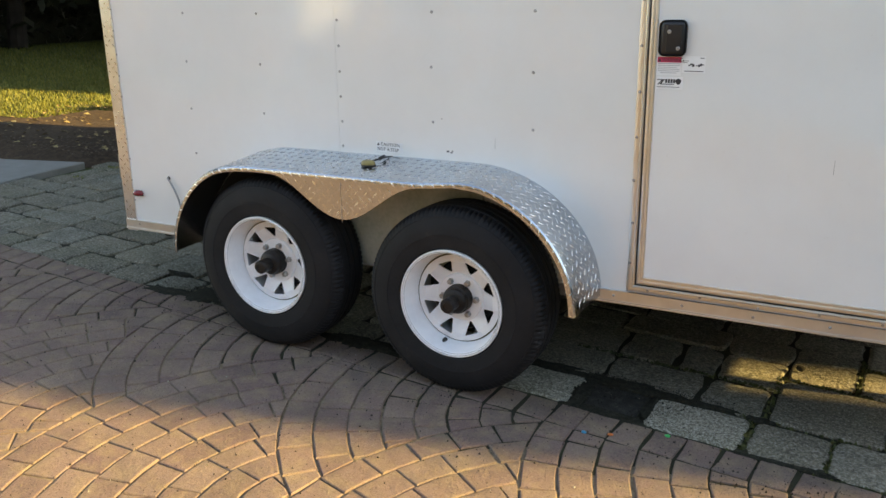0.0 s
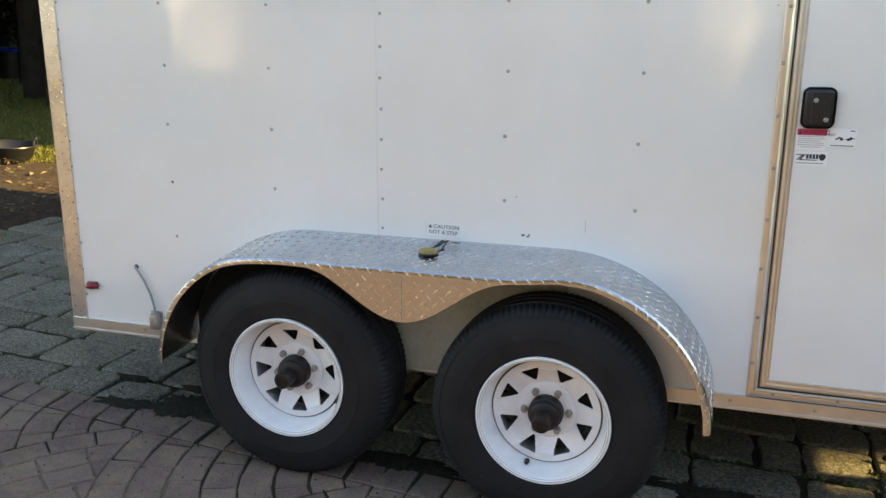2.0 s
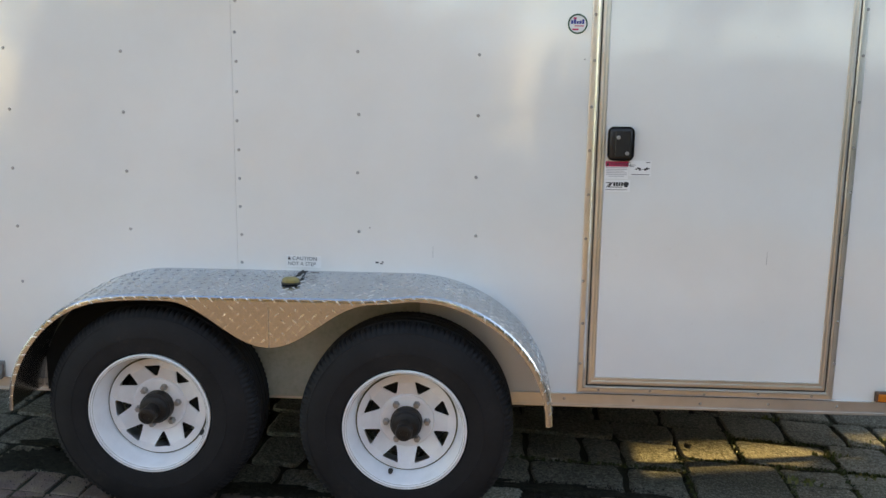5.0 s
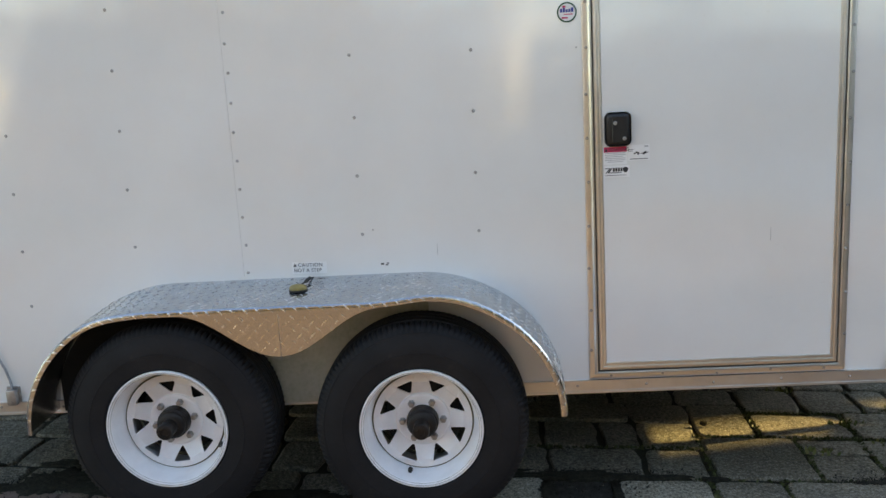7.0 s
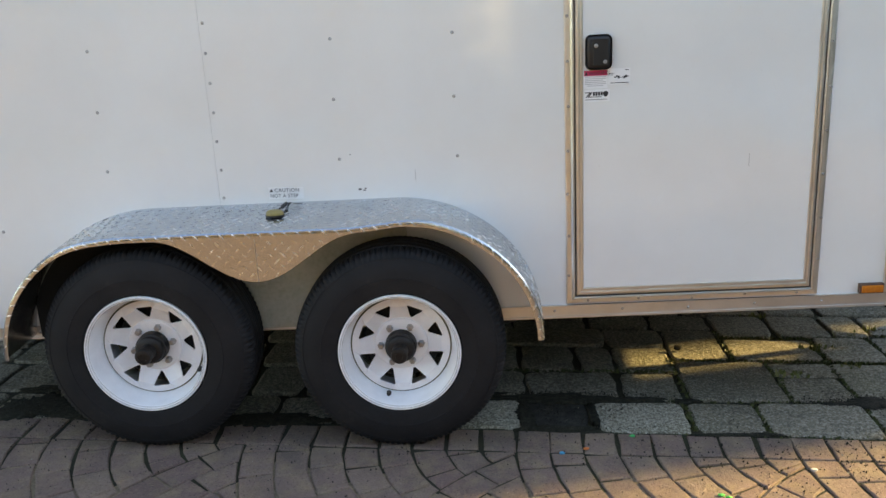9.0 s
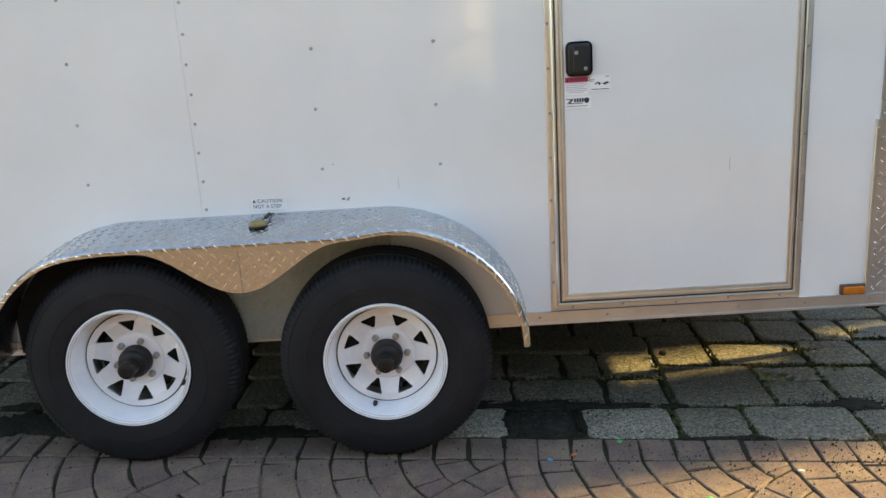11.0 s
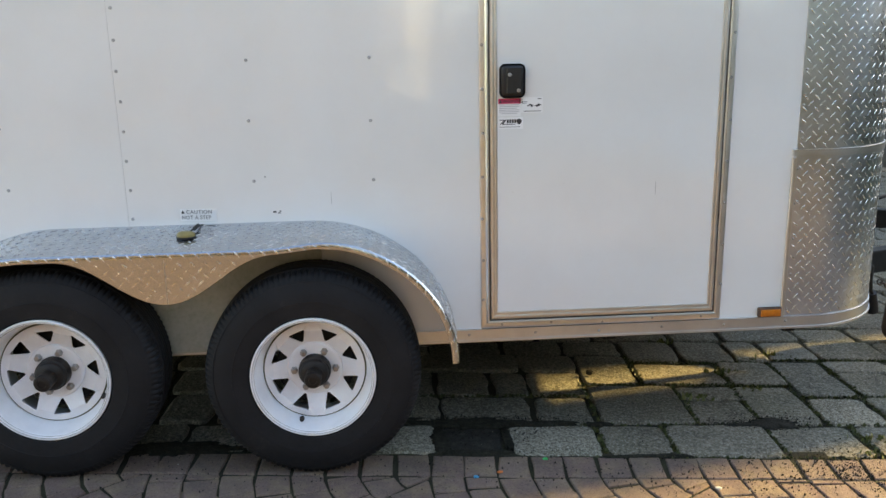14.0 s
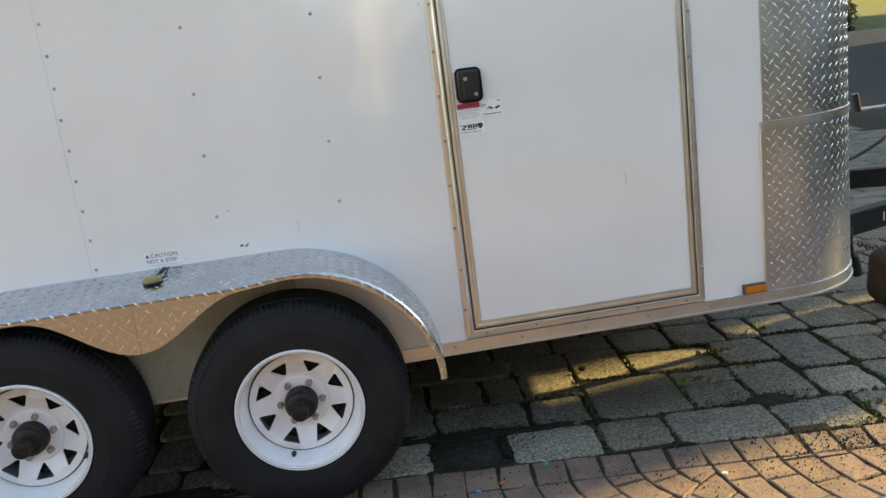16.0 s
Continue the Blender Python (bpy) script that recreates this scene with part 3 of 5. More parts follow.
for bx, bz in ((1.1275, 1.3075), (1.1575, 1.2555)):
    bm = bmesh.new()
    lathe(bm, [(0.0065, 0.0), (0.0065, 0.002), (0.005, 0.0035), (0.0, 0.0036)], pose(bx, -0.0294, bz, 90, 0, 0), 14)
    part("bolt", bm, STEEL, latch, "shiny steel bolt")
# labels on the door
bm = bmesh.new()
box(bm, (1.090, -0.0112, 1.1695), (1.168, -0.0098, 1.2285), 0)
warn = part("warning_label", bm, PAPER, door, "white warning label with a red heading and fine print", 0)


def bars(name, rects, y, material, parent, dz=0.0):
    bm = bmesh.new()
    for x0, x1, z0, z1 in rects:
        box(bm, (x0, y, z0 + dz), (x1, y + 0.0006, z1 + dz), 0)
    return part(name, bm, material, parent, "", 0)


def lines(name, rects, y, material, parent, dz=0.0):
    for r in rects:
        bars(name, [r], y, material, parent, dz)


FADED = plain("faded_print", (0.45, 0.45, 0.46), 0.5)
bars("heading", [(1.091, 1.167, 1.281, 1.2985)], -0.0117, INKRED, warn, LABEL_DZ)
lettering("heading_letters", "WARNING", 0.0165, wall_plane(1.106, 1.2133, -0.0122), INK, warn, 1.0, 0.86)
lines("print_line", [(1.094 + 0.008 * (k == 5), 1.163 - 0.009 * (k % 3 == 2), 1.2765 - 0.0058 * k, 1.2787 - 0.0058 * k) for k in range(6)], -0.0117, FADED, warn, LABEL_DZ)
bm = bmesh.new()
bm.faces.new([bm.verts.new((x, -0.0121, z + LABEL_DZ)) for x, z in ((1.0935, 1.2835), (1.1035, 1.2835), (1.0985, 1.296))])
part("warning_triangle", bm, INK, warn, "", 0)
bm = bmesh.new()
box(bm, (1.170, -0.0112, 1.1795), (1.243, -0.0098, 1.2315), 0)
slip = part("inspection_label", bm, PAPER, door, "small white label with a scribble and lines of print", 0)
lines("print_line", [(1.172, 1.190, 1.286, 1.2876), (1.172, 1.187, 1.281, 1.2826), (1.226, 1.238, 1.295, 1.2975), (1.178, 1.238, 1.254, 1.2562)], -0.0117, INK, slip, LABEL_DZ)
bars("scribble", [(1.190 + 0.006 * k, 1.1965 + 0.006 * k, 1.2715 + 0.003 * math.sin(2.1 * k), 1.2755 + 0.004 * math.sin(1.3 * k)) for k in range(8)], -0.0117, INK, slip, LABEL_DZ)
bm = bmesh.new()
box(bm, (1.092, -0.0112, 1.1255), (1.176, -0.0098, 1.1655), 0)
maker = part("maker_label", bm, PAPER, door, "white label with a dark slanted emblem and a round badge", 0)
bars("emblem", [(1.120 + 0.0085 * k, 1.1265 + 0.0085 * k, 1.216, 1.2285) for k in range(4)] + [(1.104, 1.149, 1.211, 1.2132), (1.094, 1.166, 1.2025, 1.2040)], -0.0117, INK, maker, LABEL_DZ)
bm = bmesh.new()
for pts in (((1.094, 1.228), (1.112, 1.228), (1.112, 1.2255), (1.094, 1.2255)), ((1.108, 1.2255), (1.112, 1.2255), (1.099, 1.211), (1.095, 1.211)), ((1.114, 1.228), (1.119, 1.228), (1.107, 1.212), (1.102, 1.212))):
    bm.faces.new([bm.verts.new((x, -0.0117, z + LABEL_DZ)) for x, z in pts])
part("emblem_stroke", bm, INK, maker, "", 0)
bm = bmesh.new()
bm.faces.new([bm.verts.new((1.162 + 0.009 * math.cos(a) * (1 + 0.15 * math.sin(3 * a)), -0.0117, 1.221 + LABEL_DZ + 0.0095 * math.sin(a))) for a in [2 * math.pi * i / 14 for i in range(14)]])
part("badge", bm, INK, maker, "", 0)

# round sticker beside the door
bm = bmesh.new()
lathe(bm, [(0.0, 0.0012), (0.0325, 0.0012), (0.0330, 0.0)], pose(0.981, 0, 1.674, 90, 0, 0), 40)
sticker = part("round_sticker", bm, PAPER, trailer, "round white sticker with a dark green rim and blue and red shapes", 0)
bm = bmesh.new()
lathe(bm, [(0.0275, 0.0018), (0.0325, 0.0018)], pose(0.981, 0, 1.674, 90, 0, 0), 40)
part("sticker_rim", bm, INKGREEN, sticker, "", 0)
bars("emblem", [(0.959 + 0.009 * k, 0.966 + 0.009 * k, 1.674, 1.6855 + 0.003 * math.sin(k * 2)) for k in range(5)], -0.0019, INKBLUE, sticker)
bars("emblem_red", [(0.967, 0.977, 1.689, 1.695), (0.971, 1.001, 1.666, 1.669), (0.964, 0.984, 1.654, 1.659)], -0.0019, INKRED, sticker)

# caution lettering over the fender, marks and scratches
bm = bmesh.new()
box(bm, (-0.002, -0.0006, -0.004), (0.120, 0.0, 0.0375), 0)
bm.transform(pose(0.001, 0, 0.8455, 0, 1.2, 0))
caution = part("caution_label", bm, PAPER, trailer, "white label with black warning letters", 0)
lettering("caution_line", "CAUTION", 0.0180, wall_plane(0.020, 0.8665, -0.0012, -1.2), INK, caution, 1.1, 1.0)
lettering("caution_line", "NOT A STEP", 0.0180, wall_plane(0.004, 0.8475, -0.0012, -1.2), INK, caution, 1.08, 0.93)
bm = bmesh.new()
bm.faces.new([bm.verts.new((x, -0.0012, z)) for x, z in ((0.003, 0.8670), (0.015, 0.8670), (0.009, 0.879))])
part("caution_triangle", bm, INK, caution, "", 0)
bars("scratch", [(0.5125, 0.5137, 0.885, 0.925)], -0.0007, GREYMARK, trailer)
bars("scratch", [(1.6465, 1.6475, 0.885, 0.93)], -0.0107, GREYMARK, door)
bars("scuff_mark", [(0.313, 0.324, 0.860, 0.866), (0.329, 0.338, 0.857, 0.861), (0.334, 0.341, 0.863, 0.867)], -0.0008, INK, trailer)

# front tread plates
LX = 2.140


def corner_surf(off):
    straight = XC - LX

    def surf(u, v):
        if u < straight:
            return Vector((LX + u, -off, v)), Vector((0, -1, 0)), Vector((1, 0, 0)), Vector((0, 0, 1))
        a = min((u - straight) / (R + off), math.pi / 2)
        n = Vector((math.sin(a), -math.cos(a), 0))
        p = Vector((XC + (R + off) * math.sin(a), R - (R + off) * math.cos(a), v))
        extra = u - straight - (R + off) * math.pi / 2
        t = Vector((math.cos(a), math.sin(a), 0))
        return (p + t * extra if extra > 0 else p), n, t, Vector((0, 0, 1))

    return surf


def guard_plan(off, x0):
    return [(x0, -off)] + side_outline(off, 20)[1:] + [(XC + R + off, 1.0)]


bm = bmesh.new()
ribbon(bm, guard_plan(0.005, LX + 0.014), RAIL, 1.004, 0.004)
guard = part("stone_guard", bm, TREAD, trailer, "diamond-tread aluminium plate round the front corner", 28)
bm = bmesh.new()
ribbon(bm, guard_plan(0.004, LX + 0.016), 1.028, ROOF - 0.02, 0.003)
upper = part("corner_plate", bm, TREAD, trailer, "diamond-tread aluminium plate round the front corner", 20)
bm = bmesh.new()
lozenges(bm, corner_surf(0.005), 0.022, 1.15, RAIL + 0.004, 1.000, 0.0207)
tagged(part("tread_relief", bm, BARS, guard, "", 80), kind="stuff")
bm = bmesh.new()
lozenges(bm, corner_surf(0.004), 0.022, 1.15, 1.032, ROOF - 0.03, 0.0207)
tagged(part("tread_relief", bm, BARS, upper, "", 80), kind="stuff")
bm = bmesh.new()
ribbon(bm, guard_plan(0.010, LX + 0.002), 1.002, 1.027, 0.009)
part("cap_strip", bm, ALU, guard, "smooth aluminium strip between two tread plates")
bm = bmesh.new()
box(bm, (LX, -0.011, RAIL), (LX + 0.014, 0.0, 1.0015), 0.002)
part("edge_strip", bm, ALU, guard)
for k in range(7):
    screw(LX + 0.026, 0.44 + 0.13 * k, -0.006, guard, 0.8)
    screw(LX + 0.030, 1.07 + 0.115 * k, -0.005, upper, 0.9)

# amber marker lamp on the rail
bm = bmesh.new()
box(bm, (2.054, -0.018, 0.411), (2.139, -0.0, 0.447), 0.003, 2)
amber = part("front_marker_lamp", bm, RUST, trailer, "small rectangular amber marker lamp")
bm = bmesh.new()
box(bm, (2.060, -0.026, 0.416), (2.134, -0.017, 0.442), 0.003, 2)
part("lens", bm, AMBER, amber)

# ---- fender ----
FY, FT = -0.262, 0.828


def fender_top(x):
    """Height of the fender's crown at x."""
    d = max(0.0, abs(x - 0.012) - 0.43) / (0.493 if x > 0 else 0.489)
    return 0.382 + (FT - 0.382) * (max(0.0, 1 - d**1.98)) ** (1 / 1.98)


def fender_line(n=90):
    """Points along the crown, evenly spaced over its length, with their run."""
    raw = [(-0.907 + 1.842 * i / 4000) for i in range(4001)]
    pts = [(x, fender_top(x)) for x in raw]
    run = [0.0]
    for a, b in zip(pts, pts[1:]):
        run.append(run[-1] + math.hypot(b[0] - a[0], b[1] - a[1]))
    out = []
    for k in range(n + 1):
        goal = run[-1] * k / n
        i = min(range(0, 4001, 1), key=lambda q: abs(run[q] - goal)) if n < 5 else next(q for q in range(4001) if run[q] >= goal - 1e-9)
        out.append((pts[i][0], pts[i][1], goal))
    return out, run[-1]


FLINE, FRUN = fender_line()


def fender_at(u):
    k = min(max(u / FRUN, 0), 0.99999) * (len(FLINE) - 1)
    i = int(k)
    f = k - i
    a, b = FLINE[i], FLINE[i + 1]
    t = Vector((b[0] - a[0], 0, b[1] - a[1])).normalized()
    return Vector((a[0] + (b[0] - a[0]) * f, 0, a[1] + (b[1] - a[1]) * f)), t, Vector((-t.z, 0, t.x))


BENT = 0.013


def drop(x):
    """How far the plate falls towards its outer edge; less at both ends than over the gusset."""
    k = (x - 0.28) / 0.32 if x > 0 else (-x - 0.45) / 0.25
    k = max(0.0, min(1.0, k))
    return 0.037 - (0.026 if x > 0 else 0.022) * k * k * (3 - 2 * k)


def fender_surf(u, v):
    """v: 0 at the wall to the width at the bend, then round the bend and down the lip; the plate falls a little outwards."""
    p, t, n = fender_at(u)
    w = -FY - BENT
    f = min(v, w) / -FY
    q = p + Vector((0, -min(v, w), 0)) - n * drop(p.x) * f
    out = Vector((0, -1, 0))
    if v <= w:
        return q, n, t, out
    a = min((v - w) / BENT, math.pi / 2)
    nn = n * math.cos(a) + out * math.sin(a)
    way = out * math.cos(a) - n * math.sin(a)
    q = q - n * BENT + nn * BENT + way * max(0.0, v - w - BENT * math.pi / 2)
    return q, nn, t, way


def lip(x):
    """Depth of the outer lip at x, with the gusset between the wheels."""
    g = math.cos(min(abs(x + 0.004) / 0.335, 1) * math.pi / 2) ** 2
    return 0.007 + 0.003 * (x > 0.5) + 0.149 * g


bm = bmesh.new()
rows = []
for x, z, u in FLINE:
    p, t, n = fender_at(u)
    row = [p + n * 0.0 + Vector((0, 0.0, 0)), fender_surf(u, 0.12)[0], fender_surf(u, -FY - BENT)[0]]
    for a in (30, 60, 90):
        c = fender_surf(u, -FY - BENT)[0] - n * BENT
        row.append(c + n * BENT * math.cos(radians(a)) + Vector((0, -1, 0)) * BENT * math.sin(radians(a)))
    dn = n if abs(x) > 0.5 else Vector((0, 0, 1))
    edge = row[-1]
    row.append(edge - dn * min(0.004, lip(x) * 0.3))
    row.append(edge - dn * lip(x) * 0.6)
    row.append(edge - dn * lip(x))
    rows.append([bm.verts.new(q) for q in row])
for a, b in zip(rows, rows[1:]):
    for k in range(len(a) - 1):
        bm.faces.new((a[k], a[k + 1], b[k + 1], b[k]))
bmesh.ops.recalc_face_normals(bm, faces=bm.faces[:])
bmesh.ops.solidify(bm, geom=bm.faces[:], thickness=0.003)
fender = part("fender", bm, FENDERALU, trailer, "wavy tandem fender of diamond-tread aluminium over both wheels", 25)
bm = bmesh.new()
lozenges(bm, fender_surf, 0.02, FRUN - 0.025, 0.010, 0.2384, 0.0207, None, 0.0024, 0.0150, 0.0036)
lozenges(bm, fender_surf, 0.02, FRUN - 0.02, 0.2377, 0.2805, 0.0207, None, 0.0014, 0.0135, 0.0032)
SK = FT - drop(0) - BENT
lozenges(bm, lambda u, v: (Vector((u, FY - 0.0002, v)), Vector((0, -1, 0)), Vector((1, 0, 0)), Vector((0, 0, 1))), -0.42, 0.42, SK - 0.2015, SK - 0.0145, 0.0207, lambda u, v: v > SK - lip(u) + 0.009, 0.0013)
tagged(part("tread_relief", bm, BARS, fender, "", 80), kind="stuff")
bm = bmesh.new()
box(bm, (-0.001, FY - 0.001, SK - 0.165), (0.001, FY - 0.0002, SK - 0.01), 0)
part("weld_line", bm, STEEL, fender, "", 0)

# dark sheet added over the side between the rear wheel and the fender's end
bm = bmesh.new()
LINE = [(-0.885 + 0.435 * i / 16, fender_top(-0.885 + 0.435 * i / 16) - 0.012) for i in range(17)]
plan = [(-0.452, BOT - 0.003), (-0.885, BOT - 0.003)] + LINE
near_ring, far_ring = [[bm.verts.new((x, y, z)) for x, z in plan] for y in (-0.0125, -0.0006)]
for i in range(len(plan)):
    j = (i + 1) % len(plan)
    bm.faces.new((near_ring[i], near_ring[j], far_ring[j], far_ring[i]))
bm.faces.new(near_ring[::-1])
bm.faces.new(far_ring)
bmesh.ops.recalc_face_normals(bm, faces=bm.faces[:])
part("dark_arch_sheet", bm, UNDER, trailer, "dark sheet added behind the rear wheel under the fender", 0)

# torn clearance lamp on the fender
ft = lambda x, y: fender_surf(FRUN / 2 + x, -y)[0].z  # noqa: E731
bm = bmesh.new()
lathe(bm, [(0.0, 0.0), (0.024, 0.0), (0.026, 0.002), (0.026, 0.007), (0.0, 0.007)], pose(0.045, -0.135, ft(0.045, -0.135) + 0.001, 4, 0, 0) @ Matrix.Diagonal((1.25, 0.75, 1, 1)), 24)
torn = part("clearance_lamp", bm, BLACK, trailer, "loose yellowed clearance lamp lying on the fender by its wire")
bm = bmesh.new()
lathe(bm, [(0.024, 0.0), (0.0235, 0.009), (0.019, 0.014), (0.010, 0.017), (0.0, 0.0175)], pose(0.045, -0.135, ft(0.045, -0.135) + 0.0075, 4, 0, 0) @ Matrix.Diagonal((1.25, 0.75, 1, 1)), 24)
part("lens", bm, STRAW, torn, "yellowed plastic lens")
bm = bmesh.new()
z0 = ft(0.03, -0.06)
tube(bm, [(0.052, -0.115, z0 + 0.008), (0.060, -0.085, z0 + 0.010), (0.066, -0.045, z0 + 0.010), (0.070, -0.012, z0 + 0.008), (0.074, 0.0, z0 + 0.006)], 0.0030, 8)
tube(bm, [(0.060, -0.080, z0 + 0.010), (0.070, -0.055, z0 + 0.017)], 0.0065, 10)
tube(bm, [(0.075, -0.012, z0 + 0.004), (0.10, -0.018, z0 + 0.005), (0.125, -0.014, z0 + 0.004)], 0.003, 6)
part("wire", bm, SEAL, torn, "short stub of black wire")

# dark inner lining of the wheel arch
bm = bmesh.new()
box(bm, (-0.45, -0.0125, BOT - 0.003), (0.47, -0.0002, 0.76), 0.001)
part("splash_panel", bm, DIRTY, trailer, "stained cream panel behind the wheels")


# ---- wheels ----
TR, TW = 0.362, 0.1195


def tyre_mesh():
    """Radial trailer tyre with ribbed tread and notched shoulders; axle along local z, outer face towards +z."""
    prof = [(0.198, 0.08), (0.2085, 0.096), (0.2093, 0.1095), (0.216, 0.1160), (0.243, 0.1195), (0.262, 0.1205), (0.2625, 0.1215), (0.266, 0.1215), (0.2665, 0.1203), (0.282, TW), (0.308, 0.1145), (0.326, 0.107), (0.3265, 0.1085), (0.331, 0.1070), (0.3315, 0.1045), (0.3425, 0.0985), (0.350, 0.0925), (0.3555, 0.0855), (0.3585, 0.077), (0.3603, 0.066)]
    half = prof[:]
    crown = [(0.3605, 0.062), (0.3560, 0.060), (0.3560, 0.054), (0.3612, 0.052), (0.362, 0.024), (0.3535, 0.022), (0.3535, 0.015), (0.362, 0.012)]
    full = half + crown
    full = full + [(r, -h) for r, h in full[::-1]]
    bm = bmesh.new()
    seg = 348
    rings = []
    for k, (r, h) in enumerate(full):
        ring = []
        for i in range(seg):
            a = 2 * math.pi * i / seg
            rr = r
            if 0.340 < r < 0.3604 and abs(h) > 0.063 and i % 3 == 0:
                rr -= 0.0058
            ring.append(bm.verts.new((rr * math.cos(a), rr * math.sin(a), h)))
        rings.append(ring)
    for a, b in zip(rings, rings[1:]):
        for i in range(seg):
            j = (i + 1) % seg
            bm.faces.new((a[i], a[j], b[j], b[i]))
    me = bpy.data.meshes.new("tyre")
    bmesh.ops.recalc_face_normals(bm, faces=bm.faces[:])
    bm.to_mesh(me)
    bm.free()
    me.materials.append(RUBBER)
    me.shade_smooth()
    me.set_sharp_from_angle(angle=radians(32))
    return me


def rim_meshes():
    """White pressed-steel rim: barrel by turning, disc with eight windows by filling outlines."""
    bm = bmesh.new()
    lathe(bm, [(0.199, 0.100), (0.2070, 0.106), (0.2080, 0.113), (0.2065, 0.1175), (0.2030, 0.1180), (0.2025, 0.1158), (0.2011, 0.1158), (0.2005, 0.1174), (0.1965, 0.1160), (0.1960, 0.1130), (0.1946, 0.1124), (0.1935, 0.1115), (0.1922, 0.104), (0.1900, 0.092), (0.1880, 0.080), (0.1855, 0.065), (0.1805, 0.049), (0.1758, 0.039), (0.1728, 0.029), (0.1722, -0.06), (0.197, -0.085), (0.2105, -0.095)], Matrix.Identity(4), 72)
    barrel = bpy.data.meshes.new("rim_barrel")
    bm.to_mesh(barrel)
    bm.free()
    bm = bmesh.new()

    def loop(pts):
        v = [bm.verts.new((x, y, 0)) for x, y in pts]
        return [bm.edges.new((v[i], v[(i + 1) % len(v)])) for i in range(len(v))]

    circ = lambda r, n: [(r * math.cos(2 * math.pi * i / n), r * math.sin(2 * math.pi * i / n)) for i in range(n)]  # noqa: E731
    edges = loop(circ(0.1692, 72)) + loop(circ(0.088, 48))
    for k in range(8):
        a = 2 * math.pi * (k + 0.5) / 8
        pts = []
        corners = [Vector((0.095, 0.0)), Vector((0.1465, 0.0325)), Vector((0.1465, -0.0325))]
        for i, c in enumerate(corners):
            p, q = corners[i - 1], corners[(i + 1) % 3]
            for f in (0.0, 0.25, 0.5, 0.75, 1.0):
                s = c + (p - c).normalized() * 0.008 * (1 - f) + (q - c).normalized() * 0.008 * f
                pts.append(s * 0.82 + c * 0.18 if 0 < f < 1 else s)
        pts = [(p.x * math.cos(a) - p.y * math.sin(a), p.x * math.sin(a) + p.y * math.cos(a)) for p in pts]
        edges += loop(pts)
    bmesh.ops.triangle_fill(bm, use_beauty=True, use_dissolve=False, edges=edges)
    for v in bm.verts:
        r = math.hypot(v.co.x, v.co.y)
        v.co.z = 0.016 + 0.030 * max(0, min(1, (r - 0.092) / 0.055)) - (0.006 if r > 0.168 else 0)
    bmesh.ops.recalc_face_normals(bm, faces=bm.faces[:])
    if bm.faces[0].normal.z < 0:
        bmesh.ops.reverse_faces(bm, faces=bm.faces[:])
    bmesh.ops.solidify(bm, geom=bm.faces[:], thickness=0.004)
    lathe_from = [(0.0945, 0.0145), (0.0930, 0.0215), (0.0905, 0.0270), (0.086, 0.0300), (0.062, 0.0310), (0.053, 0.0310), (0.052, 0.024)]
    b2 = bmesh.new()
    lathe(b2, lathe_from, Matrix.Identity(4), 48)
    tmp = bpy.data.meshes.new("boss")
    b2.to_mesh(tmp)
    b2.free()
    bm.from_mesh(tmp)
    bpy.data.meshes.remove(tmp)
    disc = bpy.data.meshes.new("rim_disc")
    bm.to_mesh(disc)
    bm.free()
    for me, ang in ((barrel, 50), (disc, 30)):
        me.materials.append(RIM)
        me.shade_smooth()
        me.set_sharp_from_angle(angle=radians(ang))
    return barrel, disc


def small_mesh(name, profile, material, seg=24):
    bm = bmesh.new()
    lathe(bm, profile, Matrix.Identity(4), seg)
    me = bpy.data.meshes.new(name)
    bm.to_mesh(me)
    bm.free()
    me.materials.append(material)
    me.shade_smooth()
    me.set_sharp_from_angle(angle=radians(35))
    return me


TYRE = tyre_mesh()
BARREL, DISC = rim_meshes()
NUT = small_mesh("lug_nut", [(0.0125, 0.0), (0.0125, 0.003), (0.0105, 0.004), (0.0105, 0.016), (0.008, 0.019), (0.0, 0.0195)], STEEL, 6)
HUB = small_mesh("hub_cap", [(0.0545, -0.03), (0.0545, 0.010), (0.0530, 0.024), (0.0490, 0.027), (0.0475, 0.038), (0.044, 0.042), (0.034, 0.045), (0.0275, 0.047), (0.0265, 0.084), (0.0285, 0.086), (0.0285, 0.095), (0.025, 0.100), (0.014, 0.102), (0.013, 0.098), (0.0, 0.098)], GREASE, 28)
VALVE = small_mesh("valve_stem", [(0.0085, -0.004), (0.0080, 0.006), (0.0065, 0.005), (0.0060, 0.007), (0.0066, 0.008), (0.0066, 0.013), (0.0, 0.014)], SEAL, 12)
RING = small_mesh("seam_ring", [(0.1680, 0.0330), (0.1748, 0.0350)], GROOVE, 72)
# grey lines painted on the lip in place of the shade in its grooves
LINES = [small_mesh("rim_line", [(r - 0.0007, z), (r + 0.0007, z)], GREYMARK, 72) for r, z in ((0.2003, 0.1178), (0.1945, 0.1128))]
BACK = small_mesh("brake_drum", [(0.0, 0.012), (0.128, 0.012), (0.135, 0.004), (0.135, -0.05), (0.0, -0.05)], UNDER, 32)


